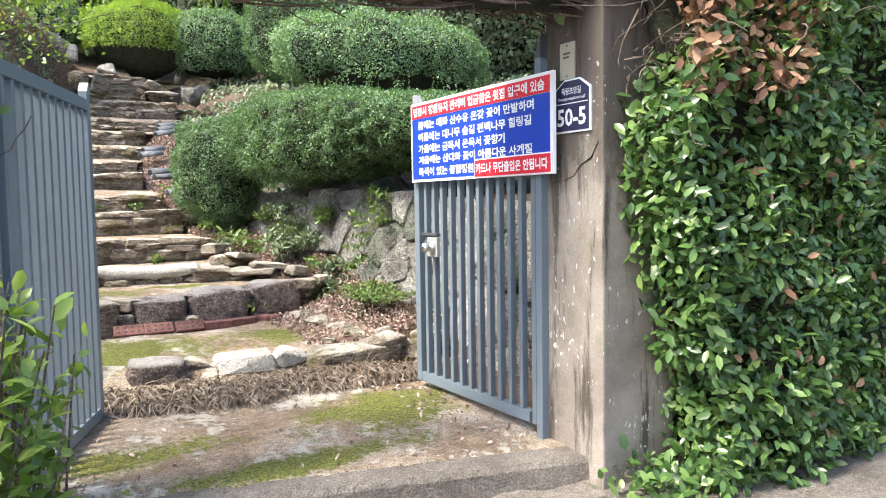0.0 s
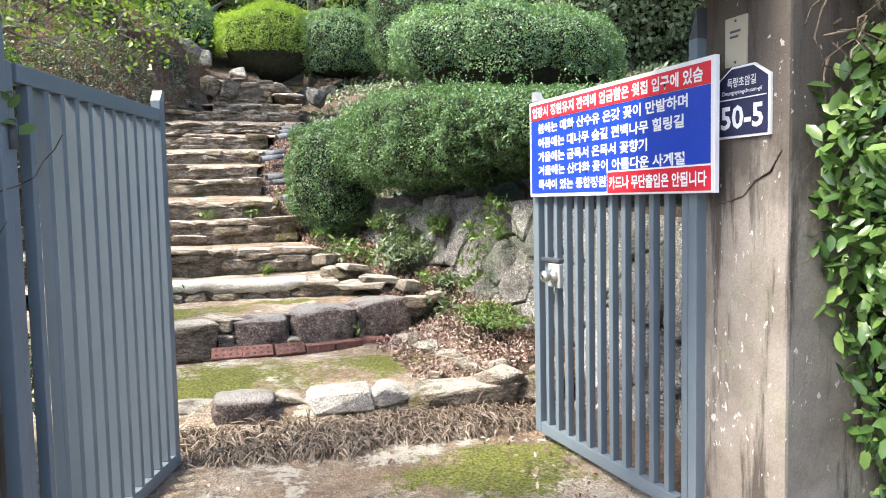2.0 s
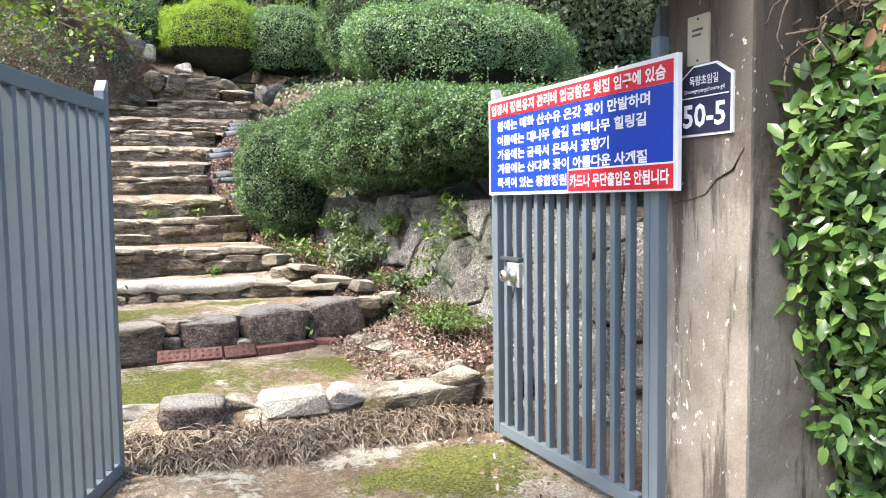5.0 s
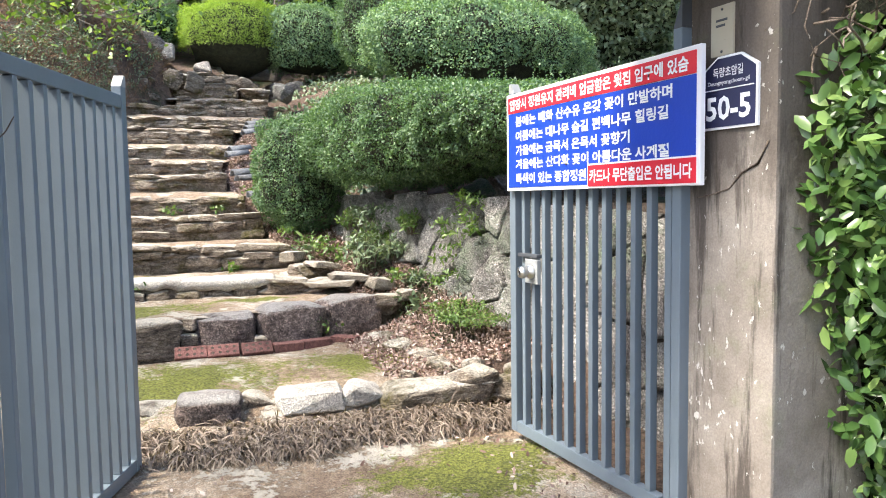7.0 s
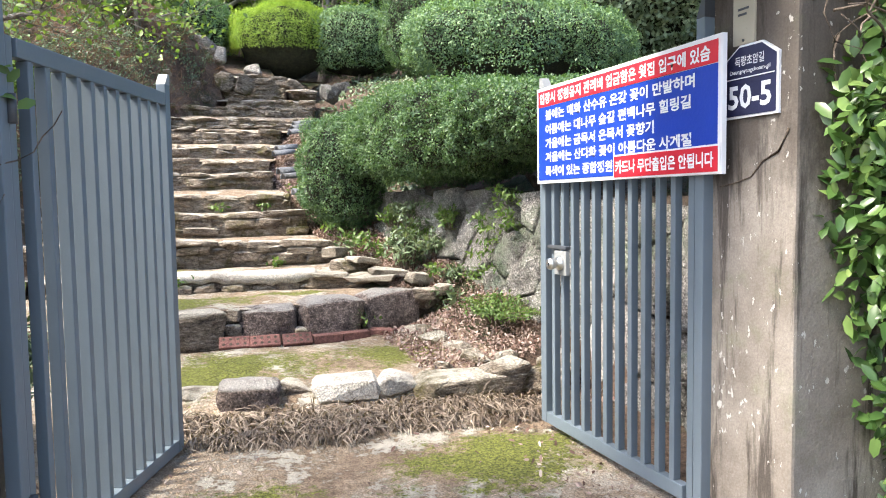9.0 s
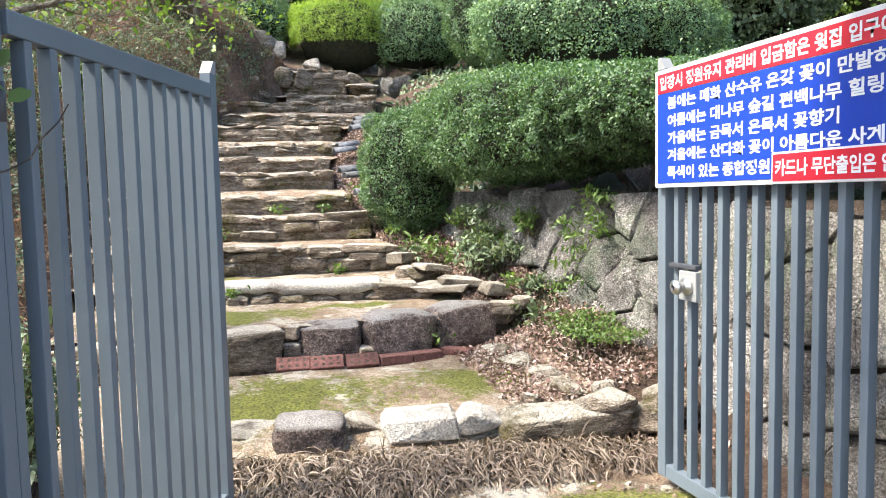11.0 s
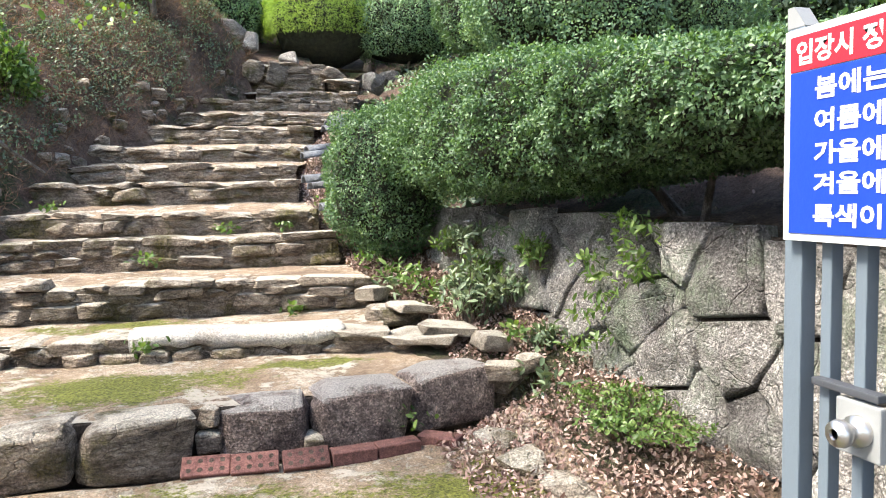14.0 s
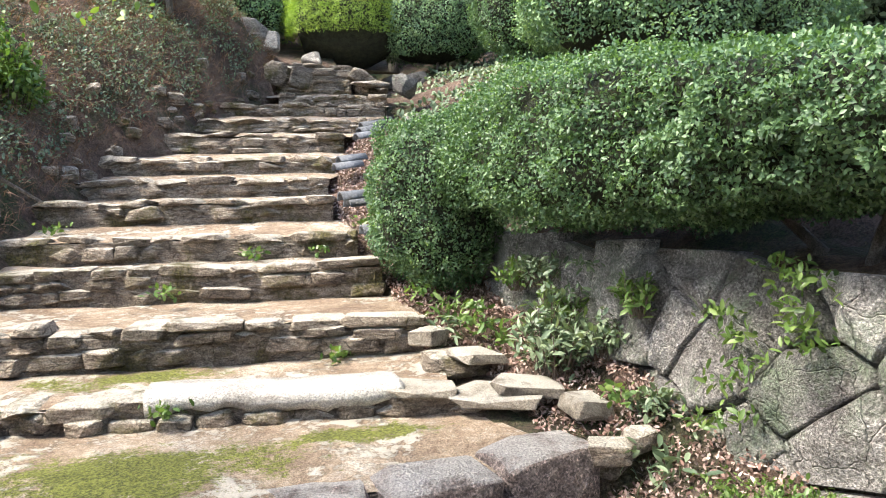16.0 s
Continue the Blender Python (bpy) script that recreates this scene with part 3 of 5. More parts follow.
def row_of_stones(parent, mat, a, b, z_top, h, depth, lo, hi, rng, jitter=0.018, kind=STONES, skip=0.0):
    """A course of stones from a to b (x, y), fronts on the line, tops near z_top."""
    a, b = Vector(a), Vector(b)
    run, along, yaw = (b - a).length, (b - a).normalized(), math.degrees(math.atan2(b[1] - a[1], b[0] - a[0]))
    inward = Vector((-along.y, along.x))
    u = 0.0
    while u < run - 0.04:
        w = min(rng.uniform(lo, hi), run - u)
        if run - u - w < lo * 0.4:
            w = run - u
        if rng.random() >= skip:
            hh = h * rng.uniform(0.85, 1.2)
            d = depth * rng.uniform(0.85, 1.15)
            c = a + along * (u + w / 2) + inward * (d / 2 + rng.normal(0, jitter))
            stone(parent, mat, (c.x, c.y, z_top - hh / 2 + rng.normal(0, jitter * 0.7)), (w * 1.05, d, hh * 1.06), yaw + rng.normal(0, 2.5), rng.normal(0, 2.2), kind, rng=rng)
        u += w


def tread_mesh(s, nxt, rng):
    """The trodden earth between one step's edge and the foot of the next riser."""
    z0, yl, yr, x0, x1, _ = s
    z1, yl1, yr1, a0, a1, rise = nxt
    n, k = 24, 8
    vs, fs = [], []
    for j in range(k + 1):
        v = j / k
        for i in range(n + 1):
            u = i / n
            lo, hi = x0 + (min(a0, x0 + 0.3) - 0.15 - x0) * v, x1 + (a1 + 0.1 - x1) * v
            x = lo + (hi - lo) * u
            ya = yl + (yr - yl) * u + 0.06
            yb = yl1 + (yr1 - yl1) * u + 0.06
            zz = z0 - 0.025 + (z1 - rise - z0 + 0.03) * v
            vs.append((x, ya + (yb - ya) * v, zz + noise.noise(Vector((x * 4, ya + v * 3, zz))) * 0.02))
    for j in range(k):
        for i in range(n):
            fs.append((j * (n + 1) + i, j * (n + 1) + i + 1, (j + 1) * (n + 1) + i + 1, (j + 1) * (n + 1) + i))
    return mesh_of("tread", vs, fs, True)


def riser_backing(s):
    z, yl, yr, x0, x1, h = s
    vs = []
    for x, y in ((x0, yl), (x1, yr)):
        vs += [(x, y + 0.045, z - h - 0.15), (x, y + 0.045, z - 0.035), (x, y + 0.35, z - 0.035), (x, y + 0.35, z - h - 0.15)]
    return mesh_of("earth_fill", vs, [(0, 1, 5, 4), (1, 2, 6, 5), (2, 3, 7, 6), (3, 0, 4, 7), (0, 3, 2, 1), (4, 5, 6, 7)])


stairs = []
for i, s in enumerate(STEPS):
    z, yl, yr, x0, x1, h = s
    rng = np.random.default_rng(100 + i)
    lab = ("step of squared dark granite blocks" if i == 0 else "low step with a cracked pale cement edge" if i == 1 else "rough stone step with bleached cap stones, highlight in their colour, and mossy riser")
    st = empty("stone_step", lab, "step", "garden steps", "structure", ((x0 + x1) / 2, (yl + yr) / 2, z - h))
    st.location = (0, 0, 0)
    stairs.append(st)
    nxt = STEPS[i + 1] if i + 1 < len(STEPS) else (4.15, 16.6, 16.4, 1.6, 3.9, 0.1)
    put("tread", tread_mesh(s, nxt, rng), EARTH, st, label="trodden sandy earth with moss")
    put("earth_fill", riser_backing(s), STEPSTONE if i else MORTAR, st)
    if i > 1:
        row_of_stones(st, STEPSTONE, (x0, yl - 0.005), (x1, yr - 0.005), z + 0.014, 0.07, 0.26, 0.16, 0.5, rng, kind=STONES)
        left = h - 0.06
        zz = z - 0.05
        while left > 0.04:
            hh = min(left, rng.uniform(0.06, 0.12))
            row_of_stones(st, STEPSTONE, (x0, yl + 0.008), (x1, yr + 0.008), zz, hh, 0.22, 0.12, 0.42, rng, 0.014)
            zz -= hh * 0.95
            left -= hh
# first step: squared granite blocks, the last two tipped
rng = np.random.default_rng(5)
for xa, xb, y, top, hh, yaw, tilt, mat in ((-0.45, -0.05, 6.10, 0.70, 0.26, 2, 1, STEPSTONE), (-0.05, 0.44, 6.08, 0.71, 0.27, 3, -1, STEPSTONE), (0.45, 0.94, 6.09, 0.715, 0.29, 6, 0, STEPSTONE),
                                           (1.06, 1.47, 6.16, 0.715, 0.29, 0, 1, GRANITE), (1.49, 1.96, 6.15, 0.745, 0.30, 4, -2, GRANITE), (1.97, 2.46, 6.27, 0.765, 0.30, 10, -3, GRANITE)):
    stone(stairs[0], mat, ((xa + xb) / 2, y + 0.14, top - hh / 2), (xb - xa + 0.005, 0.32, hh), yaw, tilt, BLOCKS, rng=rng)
for x, y, zz, w in ((1.0, 6.16, 0.66, 0.13), (1.0, 6.15, 0.55, 0.12), (1.48, 6.08, 0.50, 0.10), (2.52, 6.25, 0.72, 0.2), (2.72, 6.3, 0.74, 0.24)):
    stone(stairs[0], STEPSTONE, (x, y + 0.08, zz), (w, 0.16, 0.11), rng.uniform(-20, 20), rng=rng)
# second step: cement lip over flat stones, slabs at its end


def cement_lip():
    vs, fs = [], []
    n = 40
    for i in range(n + 1):
        u = i / n
        x = 0.52 + 1.28 * u
        y = 7.36 - 0.24 * u + noise.noise(Vector((x * 3, 0, 1))) * 0.03
        drop = 0.07 + noise.noise(Vector((x * 6, 2, 1))) * 0.05 + abs(noise.noise(Vector((x * 11, 5, 1)))) * 0.03
        z = 0.885 + noise.noise(Vector((x * 2, 4, 1))) * 0.01
        vs += [(x, y + 0.34, z - 0.01), (x, y + 0.12, z + 0.006), (x, y + 0.03, z - 0.005), (x, y - 0.005, z - 0.03), (x, y, z - 0.03 - drop * 0.6), (x, y + 0.03, z - 0.03 - drop), (x, y + 0.34, z - 0.10)]
    for i in range(n):
        for k in range(7):
            k2 = (k + 1) % 7
            fs.append((i * 7 + k, i * 7 + k2, (i + 1) * 7 + k2, (i + 1) * 7 + k))
    fs += [tuple(range(7))[::-1], tuple(n * 7 + k for k in range(7))]
    return mesh_of("cement_lip", vs, [f[::-1] for f in fs], True)


put("cement_lip", cement_lip(), PLASTER, stairs[1], label="cracked pale cement lip")
row_of_stones(stairs[1], STEPSTONE, (-0.40, 7.46), (0.55, 7.34), 0.86, 0.08, 0.28, 0.2, 0.36, rng)
row_of_stones(stairs[1], STEPSTONE, (-0.40, 7.45), (1.85, 7.12), 0.79, 0.10, 0.24, 0.16, 0.32, rng)
row_of_stones(stairs[1], STEPSTONE, (1.72, 7.12), (2.08, 7.08), 0.80, 0.13, 0.26, 0.3, 0.4, rng)
for x, y, zz, sx, sy, sz, yaw in ((1.90, 7.20, 0.865, 0.34, 0.22, 0.06, -8), (2.28, 7.05, 0.83, 0.44, 0.30, 0.08, -30), (2.44, 7.02, 0.88, 0.36, 0.26, 0.06, -12), (2.30, 7.46, 0.96, 0.32, 0.26, 0.06, 20),
                                   (2.10, 7.78, 1.02, 0.2, 0.16, 0.1, 30), (2.62, 6.72, 0.84, 0.24, 0.2, 0.1, 10)):
    ob = stone(None, PALE, (x, y, zz - 0.03), (sx * 1.1, sy * 1.15, sz * 1.15), yaw, rng.normal(0, 5), SLABS, "flat_stone", rng)
    tagged(ob, "loose flat slab of pale stone on leaf litter", "stone", "loose slabs beside the steps")

for x, y, zz, sx, sy, sz in ((2.22, 7.20, 0.74, 0.42, 0.34, 0.17), (2.45, 7.12, 0.76, 0.34, 0.30, 0.15), (2.20, 7.62, 0.86, 0.36, 0.36, 0.16)):
    stone(stairs[1], STEPSTONE, (x, y, zz), (sx, sy, sz), rng.uniform(-20, 20), 0, STONES, rng=rng)
# broken slabs that end the flight
for x, y, zz, sx, sy, sz, yaw, tilt in ((2.86, 14.50, 3.66, 0.50, 0.5, 0.20, -8, 14), (2.95, 14.22, 3.52, 0.62, 0.4, 0.10, -4, 2), (3.05, 14.62, 3.46, 0.6, 0.5, 0.25, 12, 4), (1.95, 14.52, 3.66, 0.42, 0.2, 0.40, 4, 0), (1.6, 14.6, 3.70, 0.36, 0.2, 0.36, -6, 6), (3.38, 13.75, 3.42, 0.42, 0.34, 0.34, 20, 8)):
    stone(stairs[-1], STEPSTONE if x < 3.3 else WALLROCK, (x, y, zz), (sx, sy, sz), yaw, tilt, FLATS, rng=rng)

# kerb of the lower landing and its low bank
kerb = empty("kerb", "low kerb of rounded pale field stones", "kerb", kind="structure")
rng = np.random.default_rng(9)
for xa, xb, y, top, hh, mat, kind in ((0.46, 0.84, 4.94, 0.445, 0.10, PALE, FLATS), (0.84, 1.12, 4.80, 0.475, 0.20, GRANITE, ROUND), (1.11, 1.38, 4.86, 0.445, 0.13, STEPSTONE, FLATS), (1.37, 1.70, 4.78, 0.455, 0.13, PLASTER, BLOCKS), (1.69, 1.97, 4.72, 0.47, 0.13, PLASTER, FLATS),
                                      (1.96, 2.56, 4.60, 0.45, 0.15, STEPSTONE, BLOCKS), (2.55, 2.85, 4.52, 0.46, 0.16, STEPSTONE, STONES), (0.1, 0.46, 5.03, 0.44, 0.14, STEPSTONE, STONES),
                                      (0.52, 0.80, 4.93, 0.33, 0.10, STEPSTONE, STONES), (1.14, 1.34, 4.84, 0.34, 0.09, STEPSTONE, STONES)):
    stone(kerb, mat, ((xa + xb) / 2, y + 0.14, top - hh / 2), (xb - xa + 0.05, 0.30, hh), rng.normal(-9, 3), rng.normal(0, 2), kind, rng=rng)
put("earth_bank", mesh_of("earth_bank", [(-0.2, 5.1, 0.2), (2.9, 4.62, 0.2), (2.9, 4.70, 0.37), (-0.2, 5.18, 0.37), (-0.2, 5.45, 0.40), (2.9, 5.0, 0.40)], [(0, 1, 2, 3), (3, 2, 5, 4)]), MORTAR, kerb)
for x, y, sx, sy, sz, zz, yaw in ((2.47, 4.72, 0.34, 0.24, 0.16, 0.50, 10), (2.17, 4.95, 0.14, 0.12, 0.12, 0.48, 30), (2.45, 5.08, 0.24, 0.22, 0.10, 0.51, 60), (2.44, 5.36, 0.20, 0.30, 0.10, 0.52, 10), (2.36, 5.62, 0.20, 0.26, 0.10, 0.54, 20),
                                  (2.33, 5.90, 0.20, 0.24, 0.10, 0.56, 15), (2.58, 4.90, 0.16, 0.14, 0.10, 0.53, 40), (2.86, 4.7, 0.3, 0.25, 0.2, 0.50, 10), (2.60, 6.42, 0.26, 0.2, 0.14, 0.70, 25), (2.82, 6.48, 0.2, 0.16, 0.12, 0.74, 70)):
    ob = stone(None, STEPSTONE, (x, y, zz - 0.055), (sx * 1.1, sy * 1.1, sz), yaw, rng.normal(0, 5), FLATS, "field_stone", rng)
    tagged(ob, "brown field stone half sunk at the edge of the landing", "stone", "edge stones")

# threshold between the gate posts
TH_A, TH_B = Vector((-0.25, 3.42, 0)), Vector((2.50, 2.62, 0))


def threshold_mesh():
    vs, fs = [], []
    n = 30
    ins = Vector((0.28, 0.96, 0))
    for i in range(n + 1):
        p = TH_A.lerp(TH_B, i / n)
        w = noise.noise(Vector((p.x * 3, 1, 1))) * 0.012
        for d, z in ((0, 0.02), (0.0 + w, 0.20), (0.02 + w, 0.225 + w * 0.5), (0.15, 0.235), (0.17, 0.225), (0.17, 0.1)):
            vs.append(p + ins * d + Vector((0, 0, z)))
    for i in range(n):
        for k in range(5):
            fs.append((i * 6 + k, i * 6 + k + 1, (i + 1) * 6 + k + 1, (i + 1) * 6 + k)[::-1])
    return mesh_of("threshold", vs, fs)


put("threshold", threshold_mesh(), ROAD, label="worn concrete kerb across the gateway", category="threshold", kind="structure")

# ---- retaining wall of fitted rocks ----


def clip_poly(poly, px, pz, nx_, nz_):
    out = []
    for i in range(len(poly)):
        a, b = poly[i - 1], poly[i]
        da, db = (a[0] - px) * nx_ + (a[1] - pz) * nz_, (b[0] - px) * nx_ + (b[1] - pz) * nz_
        if (da < 0) != (db < 0):
            k = da / (da - db)
            out.append((a[0] + (b[0] - a[0]) * k, a[1] + (b[1] - a[1]) * k))
        if db < 0:
            out.append(b)
    return out


def wall_place(s, z, d):
    """s is the y along the wall, z the height, d how far out from its face (which leans back)."""
    x = float(np.interp(s, WALL_Y, WALL_X))
    x1, x2 = float(np.interp(s - 0.3, WALL_Y, WALL_X)), float(np.interp(s + 0.3, WALL_Y, WALL_X))
    nrm = Vector((-1, (x2 - x1) / 0.6, 0.12)).normalized()
    fz = float(np.interp(s, WALL_Y, FOOT_Z))
    return Vector((x + 0.10 * (z - fz), s, z)) + nrm * d


rng = np.random.default_rng(31)
wall = empty("wall_east", "retaining wall of large fitted lichen-grey rocks", "wall", kind="structure")
seeds = []
for s in np.arange(3.0, 10.2, 0.31):
    for k, z in enumerate(np.arange(0.33, 2.5, 0.36)):
        seeds.append((s + rng.normal(0, 0.09) + 0.155 * (k % 2), z + rng.normal(0, 0.10)))
back_v, back_f = [], []
for s in np.arange(2.9, 10.3, 0.2):
    for z in np.arange(0.0, 2.61, 0.2):
        fz = float(np.interp(s, WALL_Y, FOOT_Z))
        back_v.append(wall_place(s, min(z, max(1.50, fz + 0.3)), -0.095))
nz = len(np.arange(0.0, 2.61, 0.2))
for i in range(len(back_v) // nz - 1):
    for k in range(nz - 1):
        back_f.append((i * nz + k, (i + 1) * nz + k, (i + 1) * nz + k + 1, i * nz + k + 1))
put("joints", mesh_of("joints", back_v, [f[::-1] for f in back_f]), MORTAR, wall)


def wall_top(s):
    return float(np.interp(s, [3.0, 4.6, 5.0, 5.5, 8.3, 8.8, 10.5], [1.44, 1.48, 1.53, 1.56, 1.60, 1.68, 2.35]))


seeds = [(s, z) for s, z in seeds if float(np.interp(s, WALL_Y, FOOT_Z)) - 0.25 < z < wall_top(s) - 0.08]
for i, (s, z) in enumerate(seeds):
    fz = float(np.interp(s, WALL_Y, FOOT_Z))
    ztop = wall_top(s) + noise.noise(Vector((s * 2.3, 1.0, 5.0))) * 0.09
    poly = [(s - 0.7, max(z - 0.6, fz - 0.3)), (s + 0.7, max(z - 0.6, fz - 0.3)), (s + 0.7, min(z + 0.6, ztop)), (s - 0.7, min(z + 0.6, ztop))]
    for j, (s2, z2) in enumerate(seeds):
        if j != i and abs(s2 - s) < 1.4 and abs(z2 - z) < 1.2:
            poly = clip_poly(poly, (s + s2) / 2, (z + z2) / 2, s2 - s, z2 - z)
            if len(poly) < 3:
                break
    if len(poly) < 3:
        continue
    poly = [(p[0] + noise.noise(Vector((p[0] * 3.1, p[1] * 3.1, 40))) * 0.06, p[1] + noise.noise(Vector((p[0] * 3.1, p[1] * 3.1, 60))) * 0.06) for p in poly]
    cs, cz = sum(p[0] for p in poly) / len(poly), sum(p[1] for p in poly) / len(poly)
    dense = []
    for a, b in zip(poly, poly[1:] + poly[:1]):
        for q in (0.0, 0.25, 0.5, 0.75):
            dense.append((a[0] + (b[0] - a[0]) * q, a[1] + (b[1] - a[1]) * q))
    n = len(dense)
    out = rng.uniform(0.03, 0.07)
    cuts = [(rng.normal(0, 0.38), rng.normal(0, 0.38), rng.uniform(0.0, 0.035)) for _ in range(5)]
    vs = []
    for shrink, d in ((0.95, -0.13), (0.94, -0.04), (0.91, 0.45), (0.84, 0.9), (0.70, 1.0), (0.48, 1.0), (0.24, 1.0)):
        for p in dense:
            q = (cs + (p[0] - cs) * shrink, cz + (p[1] - cz) * shrink)
            w = noise.noise(Vector((q[0] * 7, q[1] * 7, 2))) * 0.008
            if d > 0:
                flat = min([0.02] + [o + (q[0] - cs) * a + (q[1] - cz) * b for a, b, o in cuts])
                w = d * (out + max(flat, -0.06)) + noise.noise(Vector((q[0] * 6, q[1] * 6, i))) * 0.024 + noise.noise(Vector((q[0] * 17, q[1] * 17, i))) * 0.012 - 0.012
            vs.append(wall_place(q[0], q[1], w if d > 0 else d + w))
    vs.append(wall_place(cs, cz, out + noise.noise(Vector((cs * 6, cz * 6, i))) * 0.016))
    fs = []
    for r in range(6):
        for k in range(n):
            k2 = (k + 1) % n
            fs.append((r * n + k, r * n + k2, (r + 1) * n + k2, (r + 1) * n + k))
    for k in range(n):
        fs.append((6 * n + k, 6 * n + (k + 1) % n, 7 * n))
    put("rock", mesh_of("rock", vs, [f[::-1] for f in fs], True), WALLROCK, wall)

# ---- gateway ----
# right gate pillar with the wall behind the climbers
put("gate_pillar", box_mesh("gate_pillar", (2.47, 2.53, 0.0), (2.95, 2.92, 2.75), 0.012, 6), PILLAR, label="square cement-rendered gate pillar with dark streaks and flaking paint", category="pillar", kind="structure")
put("wall_south", box_mesh("wall_south", (2.953, 2.58, 0.0), (14.0, 2.86, 2.6), 0.01), PILLAR, label="rendered garden wall overgrown with evergreen climbers", category="wall", kind="structure")
put("gate_pillar", box_mesh("gate_pillar", (-0.40, 3.10, 0.0), (0.08, 3.50, 2.75), 0.012, 6), PILLAR, label="square cement-rendered gate pillar beside the left leaf", category="pillar", kind="structure")
put("wall_west", box_mesh("wall_west", (-14.0, 3.18, 0.0), (-0.403, 3.46, 2.4), 0.01), PILLAR, label="rendered garden wall", category="wall", kind="structure")


def leaf_of_gate(length, label, m, back=0.017):
    """A gate leaf of square steel bars: x from the hinge to the free end."""
    g = empty("gate_leaf", label, "gate", "steel entrance gate")

    def bar(name, lo, hi, mat=GATE, bev=0.004, lab=""):
        return put(name, box_mesh(name, lo, hi, bev), mat, g, label=lab)

    post = bar("hinge_post", (-0.055, -0.025, 0.24), (-0.010, 0.025, 2.13))
    tip = mesh_of("post_tip", [(-0.055, -0.025, 2.13), (-0.010, -0.025, 2.13), (-0.010, 0.025, 2.13), (-0.055, 0.025, 2.13), (-0.055, -0.025, 2.24), (-0.055, 0.025, 2.24)],
                  [(0, 3, 2, 1), (0, 1, 4), (3, 5, 2), (1, 2, 5, 4), (0, 4, 5, 3)])
    put("post_tip", tip, DARKMETAL, post)
    bar("stile", (0.0, -0.018, 0.30), (0.035, 0.018, 2.02))
    bar("stile", (length - 0.055, -0.022, 0.30), (length, 0.022, 2.06))
    tip = mesh_of("stile_tip", [(length - 0.055, -0.022, 2.06), (length, -0.022, 2.06), (length, 0.022, 2.06), (length - 0.055, 0.022, 2.06), (length, -0.022, 2.11), (length, 0.022, 2.11), (length - 0.02, -0.022, 2.11), (length - 0.02, 0.022, 2.11)],
                  [(0, 3, 2, 1), (0, 1, 4, 6), (3, 7, 5, 2), (1, 2, 5, 4), (0, 6, 7, 3), (6, 4, 5, 7)])
    put("stile_tip", tip, PALEPAINT, g, label="pale scuffed slanted cap")
    bar("top_rail", (0.056, -0.02, 1.96), (length - 0.056, 0.02, 2.02))
    bar("bottom_rail", (0.056, -0.02, 0.30), (length - 0.056, 0.02, 0.36))
    n = 12
    for i in range(1, n):
        u = 0.03 + (length - 0.06) * i / n
        bar("bar", (u - 0.0145, -0.017, 0.361), (u + 0.0145, back, 1.959), bev=0.003)
    for z in (0.5, 1.75):
        h = tube([(-0.006, -0.032, z), (-0.006, -0.032, z + 0.09)], [0.014, 0.014], 10)
        put("hinge", mesh_of("hinge", *h, True), DARKMETAL, g)
    g.matrix_basis = m
    return g


right_leaf = leaf_of_gate(1.19, "blue-grey steel bar gate leaf, swung open, with a banner on it", pose(2.45, 2.96, 0.0, 0, 0, 90))
left_leaf = leaf_of_gate(1.25, "blue-grey steel bar gate leaf, swung open inwards", pose(0.14, 3.32, -0.01, 0, 0, 68.3), 0.023)

# lock on the free end of the right leaf
lock = empty("gate_lock", "worn nickel knob lock on a welded plate", "lock")
put("plate", box_mesh("plate", (2.405, 3.85, 1.105), (2.427, 3.965, 1.225), 0.004), PALEPAINT, lock)
put("latch", box_mesh("latch", (2.408, 3.86, 1.232), (2.440, 4.04, 1.250), 0.004), DARKMETAL, lock)
kb = []
for x, r in ((2.404, 0.034), (2.390, 0.034), (2.384, 0.020), (2.372, 0.016), (2.366, 0.026), (2.352, 0.031), (2.338, 0.027), (2.334, 0.012)):
    kb.append((x, r))
kv, kf = [], []
for x, r in kb:
    for k in range(16):
        kv.append((x, 3.90 + r * math.cos(k * math.pi / 8), 1.165 + r * math.sin(k * math.pi / 8)))
for i in range(len(kb) - 1):
    for k in range(16):
        kf.append((i * 16 + k, (i + 1) * 16 + k, (i + 1) * 16 + (k + 1) % 16, i * 16 + (k + 1) % 16))
kf.append(tuple(range((len(kb) - 1) * 16, len(kb) * 16)))
put("knob", mesh_of("knob", kv, kf, True), CHROME, lock)


# ---- signs ----
def lettering(name, text, mat, parent, y_left, y_right, z_low, height, x, bold=0.03):
    """Raised flat print on a board that faces -x; it runs from y_left down to y_right."""
    cu = bpy.data.curves.new(name, "FONT")
    cu.body, cu.size, cu.resolution_u, cu.offset = text, 1.0, 2, bold
    tmp = new(name, cu)
    bpy.context.view_layer.update()
    me = bpy.data.meshes.new_from_object(tmp.evaluated_get(bpy.context.evaluated_depsgraph_get()))
    bpy.data.objects.remove(tmp)
    co = np.empty(len(me.vertices) * 3)
    me.vertices.foreach_get("co", co)
    co = co.reshape(-1, 3)
    lo, hi = co.min(0), co.max(0)
    sx, sz = (y_left - y_right) / (hi[0] - lo[0]), height / (hi[1] - lo[1])
    out = np.stack([np.full(len(co), x), y_left - (co[:, 0] - lo[0]) * sx, z_low + (co[:, 1] - lo[1]) * sz], 1)
    me.vertices.foreach_set("co", out.reshape(-1))
    me.update()
    me.materials.clear()
    return put(name, me, mat, parent)


def panel(name, x0, x1, ya, yb, za, zb, mat, parent, lab="", bev=0.001):
    return put(name, box_mesh(name, (x0, ya, za), (x1, yb, zb), bev), mat, parent, label=lab)


